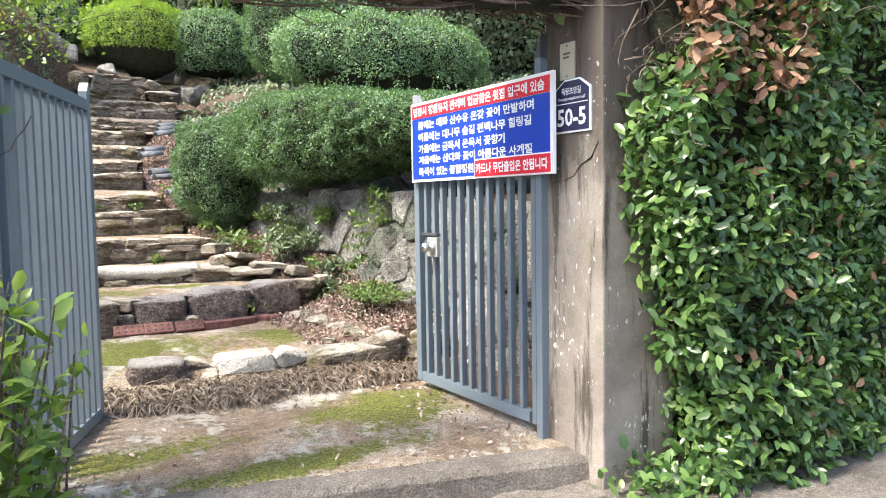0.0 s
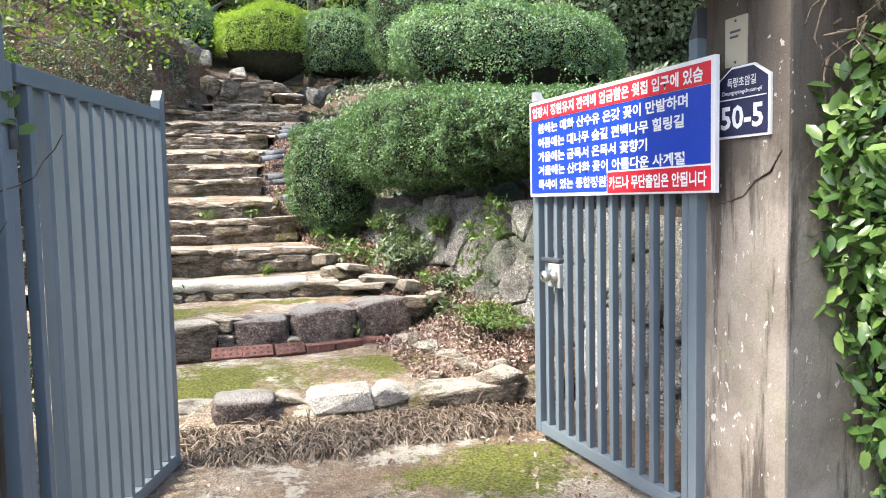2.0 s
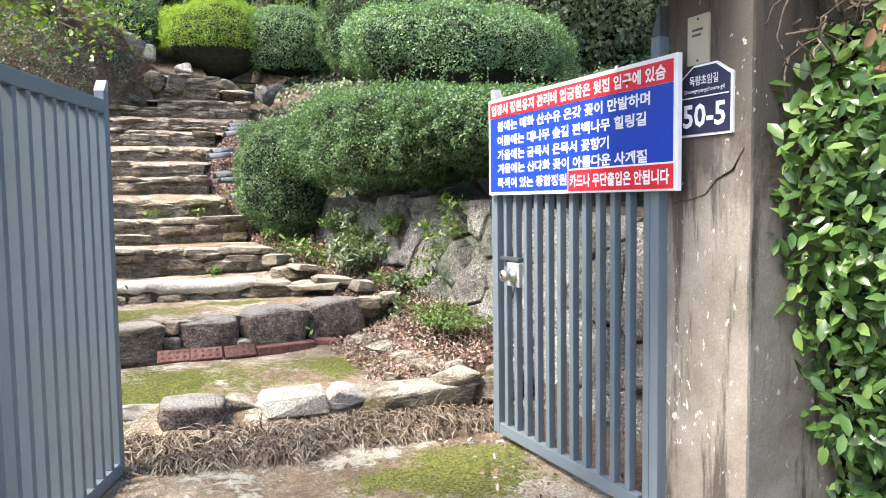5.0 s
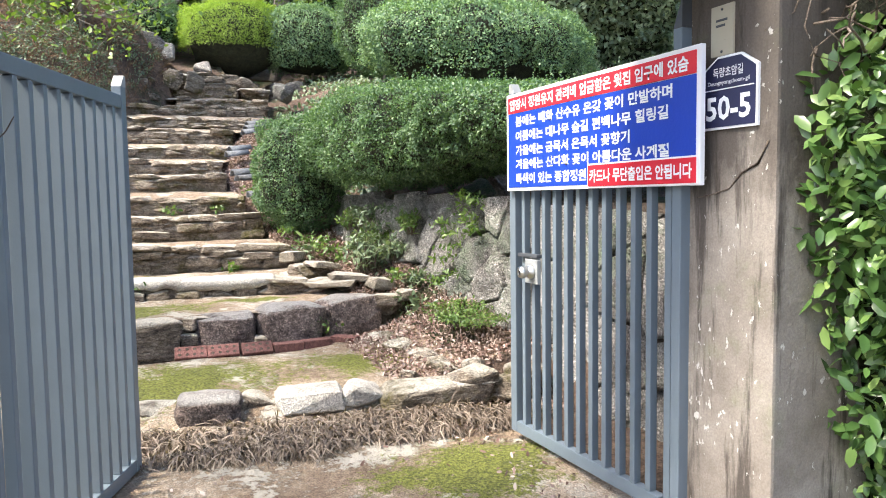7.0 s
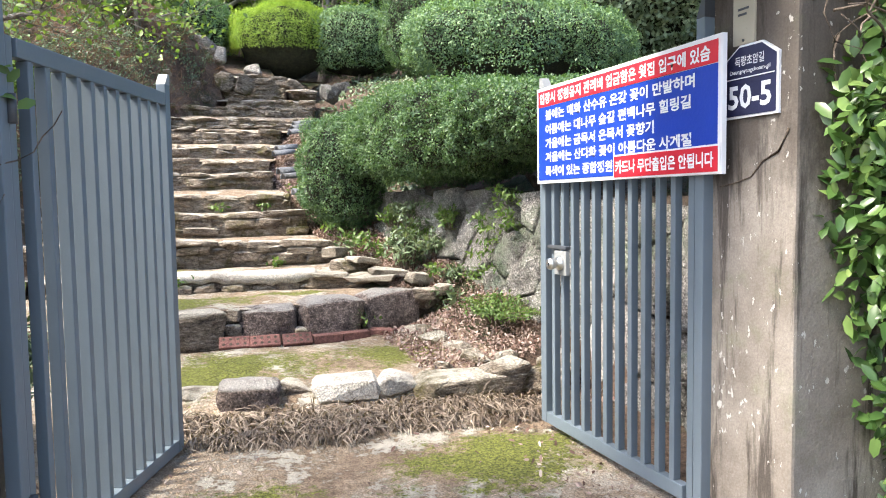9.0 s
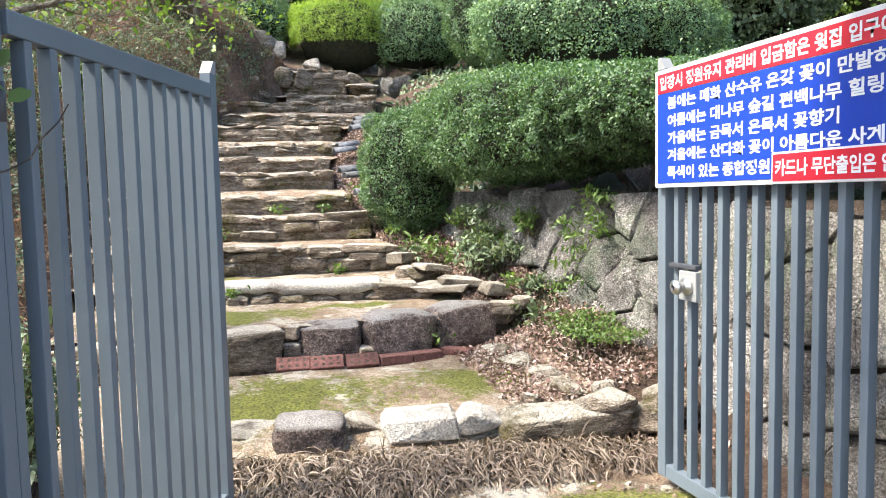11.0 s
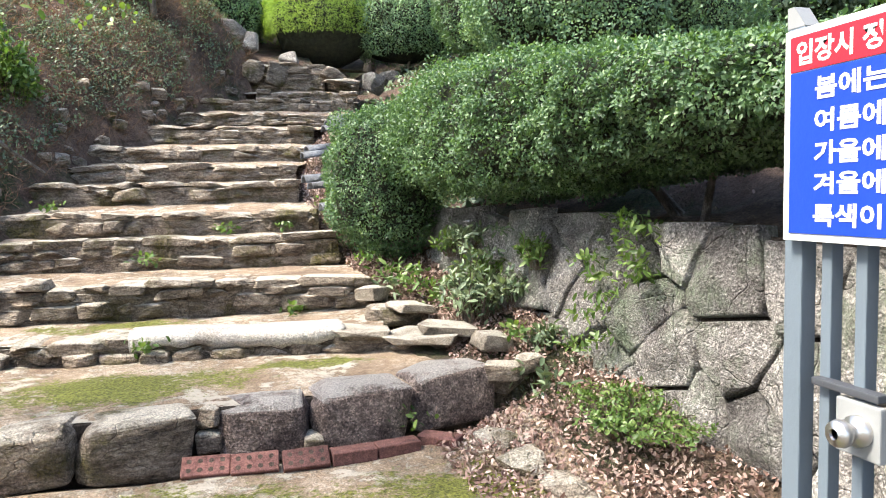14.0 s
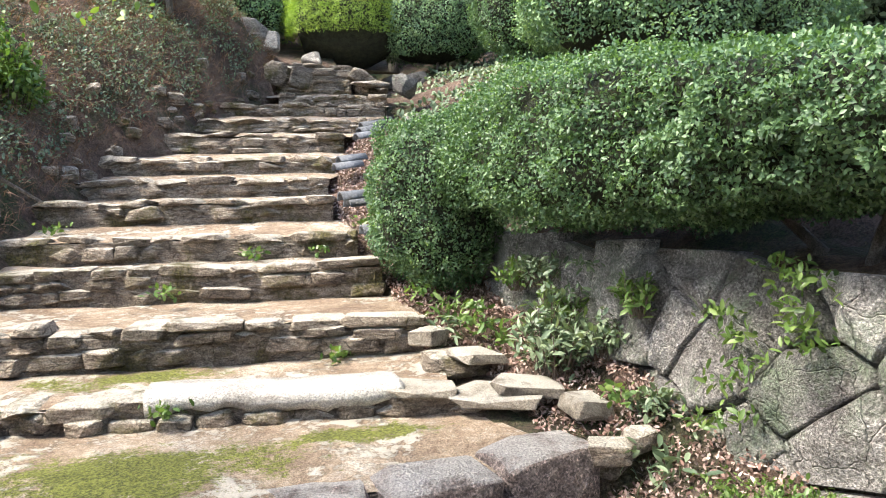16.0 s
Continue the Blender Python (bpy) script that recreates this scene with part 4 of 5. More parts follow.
BX = 2.40
banner = empty("banner_sign", "blue and red printed banner with white Korean lines, on the gate", "sign")
panel("board", BX, BX + 0.02, 2.785, 4.125, 1.563, 2.047, WHITE, banner)
panel("blue_field", BX - 0.003, BX - 0.0005, 2.805, 4.105, 1.580, 1.948, BLUE, banner)
panel("red_band", BX - 0.004, BX - 0.0005, 2.805, 4.105, 1.950, 2.030, RED, banner)
panel("red_box_edge", BX - 0.0055, BX - 0.0035, 2.790, 3.430, 1.565, 1.668, WHITE, banner)
panel("red_box", BX - 0.0085, BX - 0.006, 2.797, 3.423, 1.572, 1.661, RED, banner)
for txt, ya, yb, z, hh, x in (("입장시 정원유지 관리비 입금함은 윗집 입구에 있슴", 4.085, 2.84, 1.962, 0.056, BX - 0.0055),
                              ("봄에는 매화 산수유 온갖 꽃이 만발하며", 4.03, 2.92, 1.880, 0.052, BX - 0.0045),
                              ("여름에는 대나무 숲길 편백나무 힐링길", 4.03, 2.94, 1.808, 0.052, BX - 0.0045),
                              ("가을에는 금목서 은목서 꽃향기", 4.03, 3.155, 1.737, 0.052, BX - 0.0045),
                              ("겨울에는 산다화 꽃이 아름다운 사계절", 4.03, 2.935, 1.670, 0.050, BX - 0.0045),
                              ("특색이 있는 종합정원", 4.03, 3.44, 1.598, 0.052, BX - 0.0045),
                              ("카드나 무단출입은 안됩니다", 3.41, 2.815, 1.588, 0.056, BX - 0.0095)):
    lettering("lettering", txt, WHITE, banner, ya, yb, z, hh, x)

PX = 2.47
plate = empty("number_plate", "navy five-sided house number plate with white print", "number plate")


def five_sided(name, ya, yb, z0, z1, z2, x0, x1, mat, parent):
    ym = (ya + yb) / 2
    prof = [(ya, z0), (yb, z0), (yb, z1), (ym + 0.05, z2), (ym - 0.05, z2), (ya, z1)]
    vs = [(x0, y, z) for y, z in prof] + [(x1, y, z) for y, z in prof]
    fs = [tuple(range(6)), tuple(range(11, 5, -1))] + [(i, i + 6, (i + 1) % 6 + 6, (i + 1) % 6) for i in range(6)]
    return put(name, mesh_of(name, vs, fs), mat, parent)


five_sided("plate_rim", 2.597, 2.838, 1.753, 1.955, 2.000, PX - 0.012, PX - 0.001, WHITE, plate)
five_sided("plate_face", 2.605, 2.830, 1.761, 1.949, 1.992, PX - 0.015, PX - 0.0125, NAVY, plate)
panel("rule", PX - 0.0165, PX - 0.0152, 2.609, 2.826, 1.886, 1.890, WHITE, plate)
lettering("lettering", "득량초암길", WHITE, plate, 2.785, 2.655, 1.928, 0.034, PX - 0.0162, 0.015)
lettering("lettering", "Deungnyangchoam-gil", WHITE, plate, 2.808, 2.628, 1.900, 0.018, PX - 0.0162, 0.01)
lettering("lettering", "50-5", WHITE, plate, 2.815, 2.622, 1.783, 0.083, PX - 0.0162, 0.025)
notice = empty("notice_plate", "yellowed blank notice plate screwed to the pillar", "notice")
panel("board", PX - 0.010, PX - 0.001, 2.705, 2.803, 2.003, 2.172, NOTICE, notice)
for i, z in enumerate((2.118, 2.100)):
    panel("print_bar", PX - 0.0115, PX - 0.0102, 2.73 + 0.01 * i, 2.78, z, z + 0.008, DARKMETAL, notice)
for z in (2.016, 2.158):
    put("screw", mesh_of("screw", *tube([(PX - 0.010, 2.754, z), (PX - 0.013, 2.754, z)], [0.005, 0.004], 8)), DARKMETAL, notice)

# ---- bricks and tiles ----


def brick(holes, name="brick"):
    bm = bmesh.new()
    bmesh.ops.create_cube(bm, size=1.0)
    for v in bm.verts:
        v.co = Vector((v.co.x * 0.21, v.co.y * 0.10, v.co.z * 0.06))
    bmesh.ops.bevel(bm, geom=bm.edges[:], offset=0.004, segments=1, affect="EDGES")
    # no real holes: flat discs, with the shade inside put in as dark colour
    if holes:
        for i in range(4):
            for k in range(2):
                c = Vector((-0.072 + 0.048 * i, -0.022 + 0.044 * k, 0.0302))
                ring = [bm.verts.new(c + Vector((0.012 * math.cos(a * math.pi / 4), 0.012 * math.sin(a * math.pi / 4), 0))) for a in range(8)]
                bm.faces.new(ring).material_index = 1
    me = bpy.data.meshes.new(name)
    bm.to_mesh(me)
    bm.free()
    me.materials.append(BRICKRED)
    me.materials.append(MORTAR)
    return me


HOLED, SOLID = brick(True), brick(False)
for x, y, yaw, me in ((0.99, 6.02, -6, HOLED), (1.20, 5.99, -3, HOLED), (1.425, 5.97, 1, HOLED), (1.645, 5.98, 3, SOLID), (1.86, 6.0, 6, SOLID), (2.08, 6.02, -40, SOLID)):
    put("brick", me, None, None, pose(x, y, 0.490 if me is HOLED else 0.488, 40 if me is HOLED else 0, 0, yaw), "weathered red brick laid before the granite step", "brick", "row of red bricks")


def roof_tile():
    vs, fs = [], []
    n = 10
    for x, k in ((-0.15, 1.0), (0.15, 0.9)):
        for r in (0.075, 0.060):
            for i in range(n + 1):
                a = math.pi * i / n
                vs.append((x, math.cos(a) * r * k, math.sin(a) * r * k))
    m = n + 1
    for i in range(n):
        fs += [(i, i + 1, 2 * m + i + 1, 2 * m + i), (m + i + 1, m + i, 3 * m + i, 3 * m + i + 1), (i + 1, i, m + i, m + i + 1), (2 * m + i, 2 * m + i + 1, 3 * m + i + 1, 3 * m + i)]
    fs += [(0, 2 * m, 3 * m, m), (n, m + n, 3 * m + n, 2 * m + n)]
    return mesh_of("roof_tile", vs, fs, True)


TILE = roof_tile()
for x, y, z, yaw, roll in ((2.04, 8.95, 1.60, 8, -4), (1.95, 9.45, 1.86, 14, -6), (2.02, 9.62, 1.80, 20, -4), (2.14, 10.95, 2.24, 16, -8), (2.08, 10.80, 2.16, 12, -8), (2.40, 11.45, 2.52, 18, -10), (2.46, 11.62, 2.60, 22, -12), (2.53, 11.85, 2.68, 14, -10)):
    put("roof_tile", TILE, TILEGREY, None, pose(x, y, z - 0.02, 0, roll, yaw), "grey half-round roof tile edging the steps", "roof tile", "tiles edging the steps")

# ---- planting ----
BLADE = np.array([(0, 0.5, 0), (0, -0.5, 0), (0.35, 0.45, 0.22), (0.35, -0.45, 0.22), (0.75, 0.3, 0.12), (0.75, -0.3, 0.12), (1.0, 0, -0.18)])
BLADE_F = np.array([(0, 1, 3), (0, 3, 2), (2, 3, 5), (2, 5, 4), (4, 5, 6)])


def on_ground(n, x0, x1, y0, y1, rng, keep=None, lift=0.01):
    """Random places on the ground in a rectangle, where keep(x, y) holds."""
    out = []
    for _ in range(n):
        x, y = rng.uniform(x0, x1), rng.uniform(y0, y1)
        if keep is None or keep(x, y):
            out.append((x, y, ground_z(x, y) + lift + rng.random() * 0.02))
    return np.array(out)


UP = np.array((0.0, 0.0, 1.0))

# long clipped hedge along the top of the retaining wall, with its rounded end
rng = np.random.default_rng(21)
shoots_at = np.array([(rng.uniform(2.9, 3.6), 0, 0) for _ in range(60)])
shoots_at[:, 1] = rng.uniform(4.2, 7.8, 60)
shoots_at[:, 2] = [2.08 + 0.027 * (y - 5.5) + min(max(0.27 + (y - 5.5) * 0.114, 0.17), 0.47) for y in shoots_at[:, 1]]
shoots_at[:, 0] += (6.8 - shoots_at[:, 1]) * 0.2
sa, so = [], []
for p in shoots_at:
    d = np.array((rng.normal(0, 0.25), rng.normal(0, 0.25), 1.0))
    for k in range(14):
        sa.append(p + d * (0.012 * k))
        so.append(rng.normal(0, 1, 3) + np.array((0, 0, 0.4)))
shoot_mesh = leaves("shoot", np.array(sa), np.array(so) / 1.5, 0.022, rng)


def taper(p):
    """The hedge grows lower and thinner towards the gate."""
    h = min(max(0.27 + (p[1] - 5.5) * 0.114, 0.17), 0.47)
    return (p[0] + (6.8 - p[1]) * 0.20, p[1], 2.08 + 0.027 * (p[1] - 5.5) + (p[2] - 2.08) * h / 0.42)


hedge = shrub("clipped_hedge", "long clipped box hedge on top of the rock wall", "hedge", (3.14, 6.05, 2.08), (0.68, 2.55, 0.42), 165000, 0.0235, HEDGE, 21, power=3.2, lump=0.17, lump_scale=2.6, foot=1.5, extra=shoot_mesh, shape=taper, shrink=0.87, back=0.5)
shrub("clipped_shrub", "rounded clipped shrub at the end of the hedge", "shrub", (2.38, 8.55, 1.83), (0.47, 0.45, 0.60), 30000, 0.0235, HEDGE, 22, power=2.6, lump=0.14, lump_scale=2.6, foot=1.2)
shrub("mounded_shrub", "wide dark green clipped mound on the slope", "shrub", (5.10, 9.45, 3.46), (1.60, 0.9, 0.62), 42000, 0.034, HEDGEDARK, 23, power=2.3, lump=0.14, lump_scale=1.6, low=-0.5, foot=2.6)
shrub("mounded_shrub", "dark green rounded shrub beside the top of the steps", "shrub", (4.55, 16.7, 4.98), (1.12, 0.9, 0.80), 28000, 0.040, HEDGEDARK, 24, power=2.1, lump=0.12, low=-0.75, foot=4.1, spread=0.6)
shrub("mounded_shrub", "tall dark clipped shrub behind the mound", "shrub", (4.85, 12.9, 4.55), (0.72, 0.65, 0.85), 22000, 0.036, HEDGE, 25, power=2.4, lump=0.1, foot=3.3)
shrub("lime_shrub", "bright lime green mounded conifer above the steps", "shrub", (3.10, 16.9, 4.92), (1.18, 0.9, 0.92), 26000, 0.055, LIME, 26, power=2.1, lump=0.10, foot=4.1, low=-0.22, spread=0.55, width=0.35)
shrub("yew_shrub", "dark wide shrub at the top of the bank", "shrub", (0.9, 17.5, 5.3), (1.2, 0.9, 0.8), 20000, 0.05, HEDGEDARK, 33, lump=0.15, foot=4.4)


def sprawl(name, label, at, rx, ry, h, n, size, mat, seed, per=16, width=0.9, drop=0.6):
    """A loose leafy plant: thin stems that fan out from its foot, with leaves along them."""
    rg = np.random.default_rng(seed)
    ob = empty(name, label, "shrub")
    st, la = [], []
    for i in range(n):
        a, k = rg.uniform(0, 6.28), rg.random() ** 0.5
        tip = Vector((at[0] + math.cos(a) * rx * k, at[1] + math.sin(a) * ry * k, at[2] + h * rg.uniform(0.5, 1.1) * (1.15 - drop * k)))
        base = Vector((at[0] + math.cos(a) * rx * k * 0.35, at[1] + math.sin(a) * ry * k * 0.35, at[2] - 0.03))
        mid = base.lerp(tip, 0.5) + Vector((rg.normal(0, 0.03), rg.normal(0, 0.03), h * 0.2))
        st.append(tube([base, mid, tip], [0.004, 0.003, 0.0015], 4))
        for q in range(per):
            u = rg.uniform(0.25, 1.0)
            la.append((base.lerp(mid, u * 2) if u < 0.5 else mid.lerp(tip, u * 2 - 1)) + Vector(rg.normal(0, size * 0.35, 3)))
    put("stem", mesh_of("stem", *join(st)), TWIG, ob, kind="stuff")
    la = np.array([tuple(v) for v in la])
    o = (la - np.array(at)) * np.array((1, 1, 0.5)) + UP * h
    put("foliage", leaves("foliage", la, o, size, rg, WIDE, WIDE_F, spread=0.9, width=width), mat, ob)
    return ob


sprawl("leafy_shrub", "dark leafy shrub at the foot of the rock wall", (2.66, 7.2, 0.80), 0.22, 0.30, 0.55, 60, 0.06, IVYDARK, 27, 14, 0.7)
for i, (s, z, w) in enumerate(((6.75, 1.30, 0.12), (7.0, 1.05, 0.16), (7.45, 1.15, 0.18), (7.7, 1.35, 0.14), (7.95, 1.30, 0.14), (6.5, 0.80, 0.12))):
    q = wall_place(s, z, 0.08)
    sprawl("wall_creeper", "dark leafy creeper hanging on the rock wall", (q.x, q.y, q.z - 0.06), w, w * 1.2, 0.20, 22, 0.05, IVYDARK if i % 2 else FRESH, 150 + i, 12, 0.7)
sprawl("low_shrub", "low fresh green spreading shrub in leaf litter", (2.84, 5.55, 0.62), 0.30, 0.52, 0.17, 120, 0.025, FRESH, 28, 22)
sprawl("leafy_shrub", "light green leafy shrub at the foot of the bank", (-0.98, 10.9, ground_z(-0.98, 10.9) - 0.35), 0.35, 0.5, 1.0, 190, 0.06, FRESH, 29, 20)
sprawl("leafy_shrub", "light green leafy shrub outside the gate", (-0.03, 1.24, 0.10), 0.26, 0.34, 1.16, 520, 0.034, TREELEAF, 30, 34, 0.85, 0.2)

# shrubs and trees further up the hill
for i, (x, y, z, rx, ry, rz, mat) in enumerate(((7.6, 15.2, 5.3, 2.2, 1.5, 1.3, HEDGE), (8.8, 11.6, 4.9, 1.7, 1.5, 1.1, IVYDARK), (1.2, 21.0, 7.0, 2.6, 1.6, 1.8, TREELEAF), (5.2, 21.5, 7.4, 2.8, 1.6, 1.9, HEDGEDARK),
                                                (-2.6, 19.0, 6.4, 2.4, 1.6, 1.9, TREELEAF), (10.0, 18.5, 6.8, 3.2, 2.0, 2.0, HEDGEDARK), (-3.6, 14.0, 4.6, 1.7, 1.7, 1.6, TREELEAF), (13.5, 13.0, 5.4, 2.6, 2.4, 2.1, TREELEAF))):
    shrub("hillside_shrub", "loose green shrub on the hillside", "shrub", (x, y, z), (rx, ry, rz), 15000, 0.10, mat, 50 + i, lump=0.3, lump_scale=0.9, foot=ground_z(x, y), spread=1.0, shrink=0.8)


def tree(label, foot, height, lean, seed, limb_n, limb_len, leaf_n, leaf_size, mat, r=0.08, start=0.45, flat=0.5, droop=0.0, bark=BARK, low=-9.0):
    """A tapered trunk with wandering limbs and twigs; leaves in clumps along the twigs."""
    rng = np.random.default_rng(seed)
    ob = empty("tree", label, "tree")
    pts, tb = wander(Vector(foot) - Vector((0, 0, 0.15)), Vector((lean[0], lean[1], 1)), height, 10, 0.10, rng, r, r * 0.45, sides=9)
    put("trunk", mesh_of("trunk", *tb, True), bark, ob)
    limbs, tips = [], []
    for i in range(limb_n):
        k = start + (1 - start) * i / max(1, limb_n - 1)
        p = pts[min(len(pts) - 1, int(k * (len(pts) - 1)))]
        a = i * 2.4 + rng.uniform(-0.5, 0.5)
        lp, lt = wander(p, (math.cos(a), math.sin(a), flat), limb_len * rng.uniform(0.7, 1.15), 7, 0.22, rng, r * 0.42, r * 0.14, sides=6)
        limbs.append(lt)
        for q in lp[2:]:
            for _ in range(3):
                tp, tt = wander(q, rng.normal(0, 1, 3) + np.array((math.cos(a), math.sin(a), 0.3)), limb_len * 0.4, 4, 0.3, rng, r * 0.12, r * 0.05, sides=4)
                if min(v.z for v in tp) > low:
                    limbs.append(tt)
                    tips += tp[1:]
    put("branchwork", mesh_of("branchwork", *join(limbs), True), bark, ob)
    tips = np.array([tuple(p) for p in tips])
    at = tips[rng.integers(len(tips), size=leaf_n)] + rng.normal(0, 0.09, (leaf_n, 3))
    at = at[at[:, 2] > low]
    put("crown", leaves("crown", at, rng.normal(0, 1, at.shape) * 0.5 + UP * 0.4, leaf_size, rng, WIDE, WIDE_F, droop=droop), mat, ob)
    return ob


tree("spreading small tree with bare grey limbs over the bank", (-0.95, 6.7, ground_z(-0.95, 6.7)), 2.45, (0.08, 0.0), 61, 11, 1.45, 4200, 0.045, TREELEAF, 0.05, 0.82, 0.12, 0.0, low=2.58)
# unseen tree, added beyond the left edge of view to cast shade
tree("broad leafy tree added out of view as a shade caster", (-4.2, 6.4, ground_z(-4.2, 6.4)), 1.5, (0.0, 0.0), 66, 9, 1.0, 6000, 0.10, TREELEAF, 0.08, 0.3, 0.5)
sprawl("leafy_shrub", "dark leafy shrub behind the open gate leaf", (-0.25, 4.55, 0.30), 0.30, 0.55, 0.9, 120, 0.06, IVYDARK, 67, 16, 0.7)
tree("leafy small tree on the bank above the steps", (0.2, 14.2, ground_z(0.2, 14.2)), 1.9, (0.1, 0.0), 62, 7, 1.1, 3200, 0.10, FRESH, 0.05, 0.3, 0.5)
tree("pale-barked tree standing behind the hedge", (3.46, 8.95, ground_z(3.46, 8.95)), 1.5, (0.10, 0.1), 63, 4, 0.5, 300, 0.04, HEDGEDARK, 0.062, 0.75, 0.5)
tree("old leaning tree at the top of the garden", (4.2, 18.6, ground_z(4.2, 18.6)), 3.5, (0.2, 0.0), 64, 8, 2.2, 3500, 0.12, TREELEAF, 0.14, 0.3, 0.4)
tree("old tree at the top of the garden", (2.2, 19.0, ground_z(2.2, 19.0)), 3.5, (-0.2, 0.0), 65, 8, 2.2, 3500, 0.12, TREELEAF, 0.13, 0.3, 0.4)

# evergreen climbers over the wall beside the gate
rng = np.random.default_rng(71)


def climber_edge(z):
    return 2.63 + 0.10 * math.sin(z * 2.6) + (0.55 * (z - 1.78) if z > 1.78 else 0) + (0.12 if z < 0.7 else 0.0)


def climber_y(x, z):
    return 2.24 - 0.16 * min(1.0, (x - 2.4) * 1.2) + noise.noise(Vector((x * 2.2, z * 2.2, 4.0))) * 0.13 + noise.noise(Vector((x * 6, z * 6, 8.0))) * 0.04


climber = empty("evergreen_climber", "dense glossy evergreen climber covering the wall", "climbing plant")
pts = []
while len(pts) < 15500:
    x, z = rng.uniform(2.3, 5.2), rng.uniform(0.10, 2.75)
    if x < climber_edge(z) + rng.normal(0, 0.03):
        continue
    hole = noise.noise(Vector((x * 3.1, z * 3.1, 14.0)))
    if hole > 0.34 and rng.random() < 0.8:
        continue
    pts.append((x, climber_y(x, z) + rng.random() ** 1.3 * 0.24, z))
side = []
for _ in range(1500):
    z = rng.uniform(0.1, 2.3)
    side.append((climber_edge(z) + rng.random() * 0.14, rng.uniform(2.12, 2.56), z))
pts = np.array(pts + side)
outs = np.tile(np.array((-0.25, -1.0, 0.55)), (len(pts), 1))
outs[-len(side):] = (-1.0, -0.4, 0.25)
put("foliage", leaves("foliage", pts[300:], outs[300:], 0.062, rng, WIDE, WIDE_F, spread=1.1, width=0.84, droop=0.45), IVY, climber, kind="stuff")
one = leaves("leaf", np.zeros((1, 3)), np.array([(1.0, 0, 0)]), 1.0, np.random.default_rng(3), WIDE, WIDE_F, spread=0.0, width=0.75, vary=0.0, along=True)
one.materials.append(IVY)
for p in pts[:300]:
    put("leaf", one, None, climber, Matrix.LocRotScale(Vector(p) - Vector((0, 0.03, 0)), Euler((rng.normal(0, 0.6), rng.normal(0.5, 0.5), rng.normal(-1.9, 0.7))), Vector((1, 1, 1)) * rng.uniform(0.048, 0.075)))
# sheet behind the leaves; its near-black colour stands for the shade between them
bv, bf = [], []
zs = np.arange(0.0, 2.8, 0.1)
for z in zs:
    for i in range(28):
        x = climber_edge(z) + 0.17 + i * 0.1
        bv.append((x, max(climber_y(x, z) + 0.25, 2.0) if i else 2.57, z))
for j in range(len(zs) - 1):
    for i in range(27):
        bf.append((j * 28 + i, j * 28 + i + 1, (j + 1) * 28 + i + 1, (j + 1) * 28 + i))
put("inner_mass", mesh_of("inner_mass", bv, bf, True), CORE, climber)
dry = np.array([(rng.uniform(2.62, 3.3), 0, rng.uniform(1.9, 2.6)) for _ in range(900)] + [(rng.uniform(2.9, 4.2), 0, rng.uniform(0.3, 2.0)) for _ in range(110)])
dry[:, 1] = [climber_y(p[0], p[2]) + rng.uniform(-0.02, 0.12) for p in dry]
put("dry_leaves", leaves("dry_leaves", dry, np.tile(np.array((0, -1.0, -0.3)), (len(dry), 1)), 0.06, rng, WIDE, WIDE_F, spread=1.0), DRYLEAF, climber, label="brown curled dead leaves")
creep = np.array([(rng.normal(2.62, 0.14), rng.normal(2.3, 0.10), 0.12 + abs(rng.normal(0.05, 0.06))) for _ in range(160)])
put("runner_foliage", leaves("runner_foliage", creep, np.tile(np.array((-0.2, -0.5, 0.8)), (len(creep), 1)), 0.06, rng, WIDE, WIDE_F), IVY, climber, kind="stuff")

# dry vines that cross over the gateway and hang round the pillar
vine = empty("dry_vine", "tangle of dry brown vine stems over the gateway", "vine")
tw = []
A, B = Vector((-0.15, 3.36, 2.42)), Vector((3.0, 2.58, 2.36))
for i in range(320):
    k0 = rng.uniform(0.0, 0.8)
    p = A.lerp(B, k0) + Vector(rng.normal(0, 0.07, 3))
    _, tt = wander(p, (B - A) + Vector((0, 0, 0.15)) + Vector(rng.normal(0, 0.22, 3)), rng.uniform(0.6, 1.5), 9, 0.10, rng, rng.uniform(0.004, 0.012), 0.003, sides=5)
    if min(v[2] for v in tt[0]) > 2.24:
        tw.append(tt)
for i in range(90):
    p = A.lerp(B, rng.uniform(0.05, 1.0)) + Vector(rng.normal(0, 0.07, 3))
    _, tt = wander(p, (rng.normal(0, 1), rng.normal(0, 0.6), -0.5), rng.uniform(0.08, 0.2), 6, 0.4, rng, 0.004, 0.0015, sides=4)
    if min(v[2] for v in tt[0]) > 2.18:
        tw.append(tt)
put("tangle", mesh_of("tangle", *join(tw), True), TWIG, vine, kind="stuff")
tw = []
for i in range(150):
    p = Vector((rng.uniform(2.6, 3.7), 2.40 + rng.normal(0, 0.08), rng.uniform(1.9, 2.6)))
    _, tt = wander(p, (rng.normal(-0.5, 0.8), rng.normal(-0.3, 0.3), rng.normal(-0.4, 0.7)), rng.uniform(0.25, 0.6), 8, 0.42, rng, rng.uniform(0.003, 0.007), 0.002, sides=5)
    tw.append(tt)
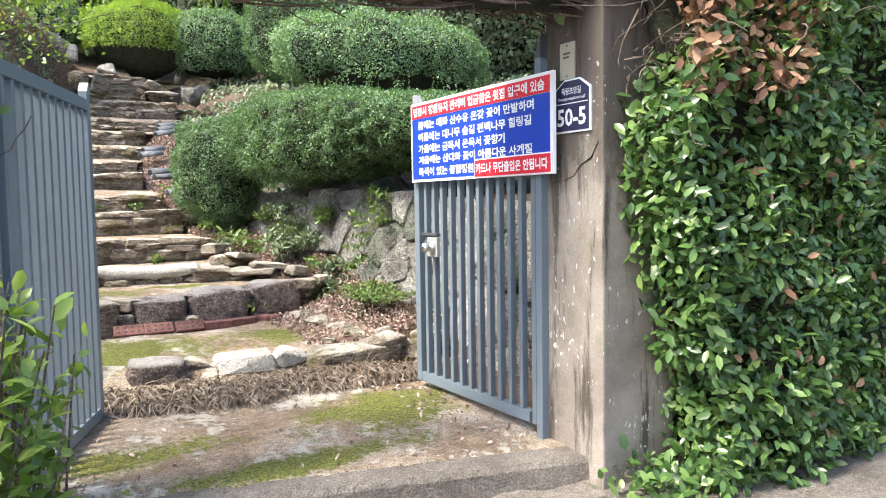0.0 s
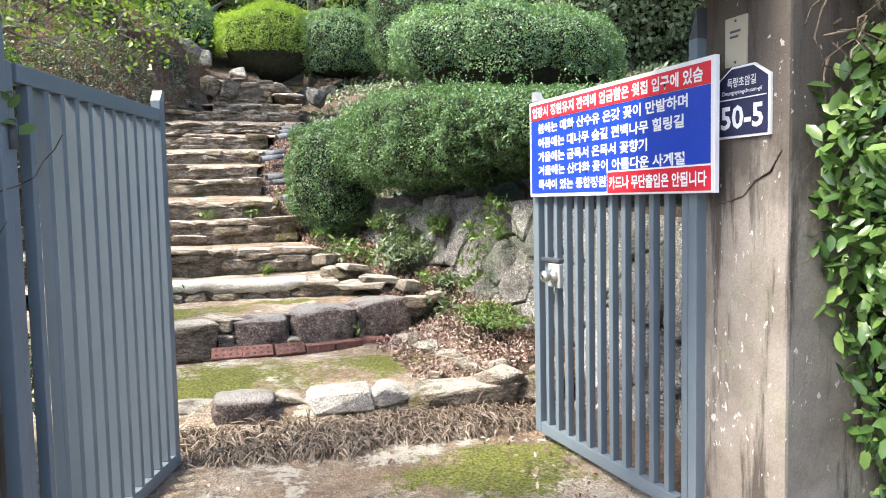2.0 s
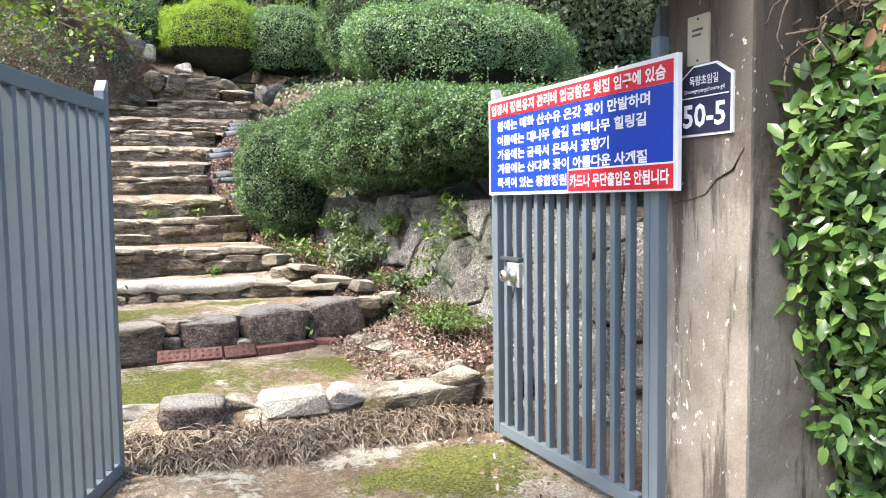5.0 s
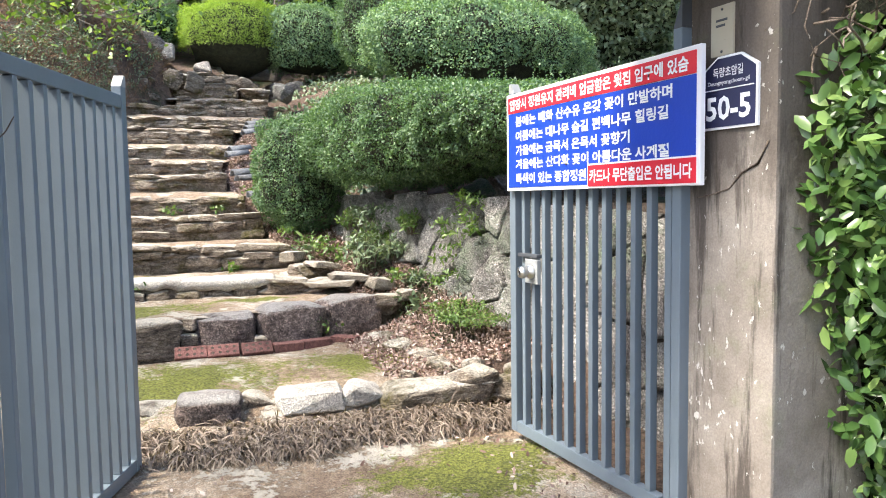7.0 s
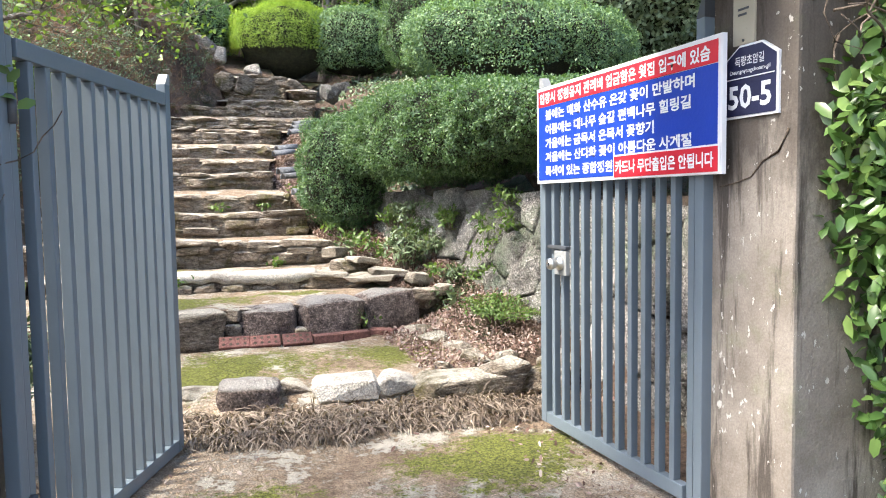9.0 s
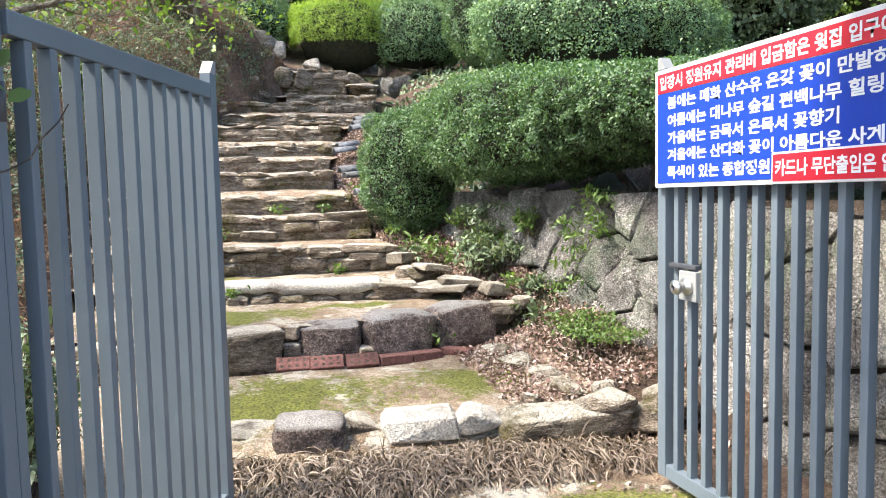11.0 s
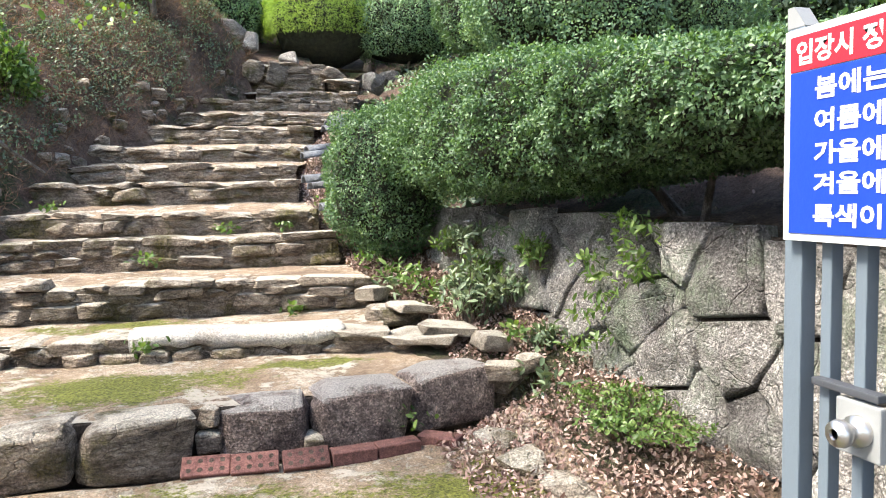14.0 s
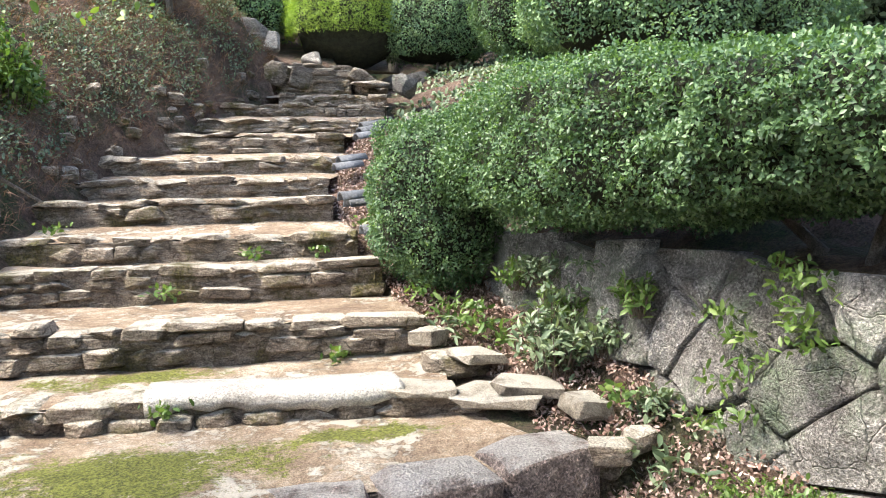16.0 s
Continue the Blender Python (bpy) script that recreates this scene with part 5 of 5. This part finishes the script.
for pts_ in ([(2.62, 2.46, 2.28), (2.50, 2.44, 2.12), (2.46, 2.43, 2.03), (2.52, 2.44, 1.95), (2.60, 2.42, 1.93), (2.66, 2.4, 1.8)], [(2.50, 2.43, 2.04), (2.60, 2.40, 2.06), (2.74, 2.36, 2.0), (2.9, 2.3, 1.9)],
             [(2.466, 2.56, 1.70), (2.467, 2.60, 1.63), (2.467, 2.67, 1.60), (2.467, 2.72, 1.55), (2.467, 2.80, 1.53), (2.468, 2.87, 1.52)]):
    tw.append(tube(pts_, [0.0045, 0.004, 0.003] + [0.0022] * (len(pts_) - 3), 6))
put("hanging_tangle", mesh_of("hanging_tangle", *join(tw), True), TWIG, vine, kind="stuff")
# solid masses among the stems, coloured dark for the tangle's inner shade
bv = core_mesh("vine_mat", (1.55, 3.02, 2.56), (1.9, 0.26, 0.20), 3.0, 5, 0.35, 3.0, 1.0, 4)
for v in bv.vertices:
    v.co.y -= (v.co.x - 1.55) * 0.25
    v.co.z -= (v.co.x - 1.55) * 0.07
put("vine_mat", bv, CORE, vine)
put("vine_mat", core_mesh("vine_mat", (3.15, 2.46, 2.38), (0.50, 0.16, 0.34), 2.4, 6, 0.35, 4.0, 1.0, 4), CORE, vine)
at = np.array([A.lerp(B, rng.random()) + Vector(rng.normal(0, 0.07, 3)) + Vector((0, 0, 0.08)) for _ in range(120)])
put("green_leaves", leaves("green_leaves", at, rng.normal(0, 1, at.shape), 0.06, rng, WIDE, WIDE_F), IVY, vine)
at = np.array([A.lerp(B, rng.random()) + Vector(rng.normal(0, 0.06, 3)) + Vector((0, 0, 0.08)) for _ in range(500)])
put("dry_leaves", leaves("dry_leaves", at, rng.normal(0, 1, at.shape), 0.04, rng, WIDE, WIDE_F), DRYLEAF, vine)

# a sprig of creeper on the left leaf's post
sprig = empty("creeper_sprig", "sprig of green creeper clinging to the gate's hinge post", "creeper")
tw = [wander((0.06, 3.22, 1.55), (0.15, 0.1, 0.6), 0.4, 7, 0.3, rng, 0.003, 0.002)[1], wander((0.05, 3.24, 1.2), (0.2, 0.2, 0.4), 0.4, 7, 0.3, rng, 0.003, 0.002)[1]]
put("stem", mesh_of("stem", *join(tw), True), TWIG, sprig)
at = np.array([(rng.normal(0.13, 0.03), rng.normal(3.27, 0.04), rng.normal(1.86, 0.05)) for _ in range(9)])
put("leaves", leaves("leaves", at, np.tile(np.array((0.2, -0.6, 0.2)), (len(at), 1)), 0.055, rng, WIDE, WIDE_F), FRESH, sprig)

# grass at the foot of the kerb
rng = np.random.default_rng(81)
ARCH = np.array([(0, 0.5, 0), (0, -0.5, 0), (0.30, 0.5, 0.24), (0.30, -0.5, 0.24), (0.60, 0.42, 0.26), (0.60, -0.42, 0.26), (0.85, 0.3, 0.06), (0.85, -0.3, 0.06), (0.98, 0, -0.24)])
ARCH_F = np.array([(0, 1, 3), (0, 3, 2), (2, 3, 5), (2, 5, 4), (4, 5, 7), (4, 7, 6), (6, 7, 8)])
at, out = [], []
for _ in range(300):
    x = rng.uniform(0.30, 2.74)
    if x < 0.85 and rng.random() < 0.6:
        continue
    k = rng.random()
    edge = np.interp(x, [0.15, 0.7, 1.3, 2.2, 2.65], [4.98, 4.86, 4.78, 4.62, 4.52])
    near = np.interp(x, [0.15, 0.7, 1.3, 2.2, 2.65], [4.74, 4.50, 4.36, 4.30, 4.38])
    y, z = edge - 0.05 - k * (edge - near) * 0.85, 0.265 + 0.055 * (1 - k)
    if noise.noise(Vector((x * 2.5, k * 2, 1))) < -0.30:
        continue
    way = rng.normal(0, 0.35)
    for _ in range(int(rng.integers(40, 80))):
        at.append((x + rng.normal(0, 0.03), y + rng.normal(0, 0.022), z))
        out.append((way + rng.normal(0, 0.42), -0.75 + rng.normal(0, 0.3), rng.uniform(-0.30, 0.45)))
put("mondo_grass", leaves("mondo_grass", np.array(at), np.array(out), 0.112, rng, ARCH, ARCH_F, spread=0.10, width=0.055, along=True, droop=0.05), BLADES, None,
    label="half-withered mondo grass spilling down the kerb's foot", category="grass", kind="stuff")

# fallen leaves


def litter_here(x, y):
    lx, wx = np.interp(y, LEFT_Y, LEFT_X), np.interp(y, WALL_Y, WALL_X)
    if y > 6.2:
        s = STEPS[int(np.clip(np.searchsorted([q[1] for q in STEPS], y) - 1, 0, 12))]
        return s[4] - 0.05 < x < wx + 0.02
    return (x > 2.05 and x < wx + 0.02 and y > 4.6) or (y < 4.7 and (x > 2.2 or x < 0.55) and RNG.random() < 0.5)


at = on_ground(52000, 1.7, 3.3, 4.3, 13.0, rng, litter_here, 0.012)
at2 = on_ground(1500, -0.3, 2.6, 2.9, 4.7, rng, lambda x, y: RNG.random() < (0.8 if (x > 2.1 or x < 0.4) else 0.12), 0.006)
at3 = on_ground(2600, 3.2, 8.0, 6.0, 13.0, rng, lambda x, y: x > 3.9, 0.01)
at = np.concatenate([at, at2, at3])
put("leaf_litter", leaves("leaf_litter", at, np.tile(UP * 0.15, (len(at), 1)) + rng.normal(0, 0.3, at.shape) * np.array((1, 1, 0.15)), 0.028, rng, WIDE, WIDE_F, spread=0.35, width=0.8), LITTER, None,
    label="brown fallen leaves and twigs on the slope", category="leaf litter", kind="stuff")

# bank beside the steps: ground ivy, dry stalks, stones
bank_at = on_ground(150000, -4.0, 1.9, 7.0, 18.0, rng, lambda x, y: x < np.interp(y, LEFT_Y, LEFT_X) - 0.15 and noise.noise(Vector((x * 1.6, y * 1.1, 2))) + 0.5 * noise.noise(Vector((x * 5, y * 5, 7))) > -0.16, 0.02)
bank_at[:, 2] += np.abs(rng.normal(0, 0.06, len(bank_at)))
put("ground_ivy", leaves("ground_ivy", bank_at, np.tile(np.array((0.5, -0.4, 0.7)), (len(bank_at), 1)), 0.036, rng, WIDE, WIDE_F, spread=0.7), IVYDARK, None,
    label="dark ground ivy over the earth bank", category="ivy", kind="stuff")
dry_at = on_ground(34000, -3.0, 1.9, 6.5, 15.5, rng, lambda x, y: x < np.interp(y, LEFT_Y, LEFT_X) - 0.02, 0.02)
put("dry_stalks", leaves("dry_stalks", dry_at, np.tile(np.array((0.5, -0.3, 0.2)), (len(dry_at), 1)), 0.15, rng, BLADE, BLADE_F, spread=0.8, width=0.035, droop=0.3, along=True), DRYLEAF, None,
    label="dry grass stalks hanging on the bank", category="dry grass", kind="stuff")
slope_at = on_ground(16000, 2.7, 12.0, 8.3, 17.0, rng, lambda x, y: noise.noise(Vector((x, y, 2))) > -0.25 and x > np.interp(y, WALL_Y, WALL_X) + 0.15 and x > np.interp(y, [8, 12, 14, 17], [2.6, 2.6, 3.3, 3.9]), 0.03)
put("ground_cover", leaves("ground_cover", slope_at, np.tile(np.array((-0.5, -0.6, 0.7)), (len(slope_at), 1)), 0.085, rng, WIDE, WIDE_F, spread=0.8), IVYDARK, None,
    label="leafy ground cover on the hillside", category="ground cover", kind="stuff")
for i in range(46):
    y = rng.uniform(8.6, 14.6)
    x = float(np.interp(y, LEFT_Y, LEFT_X)) - abs(rng.normal(0.12, 0.16))
    s = rng.uniform(0.10, 0.24)
    ob = stone(None, STEPSTONE, (x, y, ground_z(x, y) + s * 0.15), (s, s * 0.8, s * 0.62), rng.uniform(0, 180), rng.normal(0, 10), STONES, "bank_stone", rng)
    tagged(ob, "brown rough stone set in the earth bank", "stone", "stones in the bank")
for x, y, s in ((3.2, 12.1, 0.5), (2.75, 13.0, 0.3), (1.5, 16.0, 0.6), (2.3, 16.25, 0.45), (3.7, 16.05, 0.4), (1.3, 15.3, 0.5), (4.1, 16.1, 0.5)):
    ob = stone(None, WALLROCK, (x, y, ground_z(x, y) + s * 0.18), (s, s * 0.8, s * 0.62), rng.uniform(0, 180), rng.normal(0, 12), STONES, "boulder", rng)
    tagged(ob, "grey lichened boulder beside the upper steps", "boulder", "boulders by the upper steps")

# weeds in the joints


def tuft(name, label, at, r, n, size, mat, seed, h=0.08, shape=WIDE, faces=WIDE_F, width=1.0):
    rg = np.random.default_rng(seed)
    p = rg.normal(0, 1, (n, 3)) * np.array((r, r, 0)) + np.array(at)
    p[:, 2] += rg.random(n) * h
    o = rg.normal(0, 0.6, (n, 3)) + UP * 0.6
    return put(name, leaves(name, p, o, size, rg, shape, faces, width=width), mat, None, label=label, category="weed", kind="stuff")


tuft("clover_weed", "small round-leaved weed growing from the granite joint", (1.97, 6.13, 0.54), 0.05, 16, 0.055, FRESH, 1)
for i, (x, y, z) in enumerate(((2.12, 8.15, 1.2), (1.55, 7.86, 0.87), (0.62, 7.30, 0.78), (2.72, 6.6, 0.86), (2.35, 7.75, 1.05), (0.5, 8.72, 1.2), (1.1, 9.2, 1.4), (1.62, 9.22, 1.42), (-0.4, 9.8, 1.62), (0.1, 10.2, 1.7), (2.45, 7.9, 1.1), (1.98, 9.35, 1.62))):
    tuft("weed", "small yellow-green weed between the stones", (x, y, z), 0.045, 40, 0.045, FRESH, 90 + i, 0.07)
for i, (s, z) in enumerate(((5.75, 1.50), (5.82, 1.36), (5.70, 1.24), (6.05, 1.22), (6.1, 1.02), (6.02, 0.9), (5.78, 1.44), (5.86, 1.52), (5.74, 1.30), (5.98, 1.12), (6.16, 1.30), (6.2, 0.82), (7.2, 1.42), (7.3, 1.25), (7.55, 1.4))):
    tuft("wall_fern", "green creeper tuft rooted in the rock wall's joints", wall_place(s, z, 0.10), 0.05, 34, 0.048, FRESH if i < 12 else IVYDARK, 120 + i, 0.05, width=0.7)
for i, (x, y) in enumerate(((2.32, 8.05), (2.25, 7.85), (2.5, 7.7), (2.72, 6.2))):
    tuft("fern", "dark green low fern in leaf litter", (x, y, ground_z(x, y)), 0.06, 60, 0.07, IVYDARK if i % 2 else FRESH, 140 + i, 0.16, width=0.6)

# garden lamp at the head of the steps
glamp = empty("garden_lamp", "small path lamp on a thin post with a pale cap", "lamp")
LX, LY = 3.28, 16.0
LZ = ground_z(LX, LY) - 0.02
put("post", mesh_of("post", *tube([(LX, LY, LZ), (LX, LY, LZ + 0.22)], [0.022, 0.02], 8), True), DARKMETAL, glamp)
put("lantern", mesh_of("lantern", *tube([(LX, LY, LZ + 0.22), (LX, LY, LZ + 0.30)], [0.05, 0.055], 10), True), DARKMETAL, glamp)
put("cap", mesh_of("cap", *tube([(LX, LY, LZ + 0.30), (LX, LY, LZ + 0.32), (LX, LY, LZ + 0.37)], [0.095, 0.09, 0.01], 12), True), PALEPAINT, glamp)
# ring of green cane caught in the climber
ring = [(3.98 + 0.055 * math.cos(a * 0.45), 2.02, 0.62 + 0.09 * math.sin(a * 0.45)) for a in range(15)]
put("cane_ring", mesh_of("cane_ring", *tube(ring, [0.004] * 15, 6), True), FRESH, None, label="thin loop of green cane caught in the climber", category="cane")
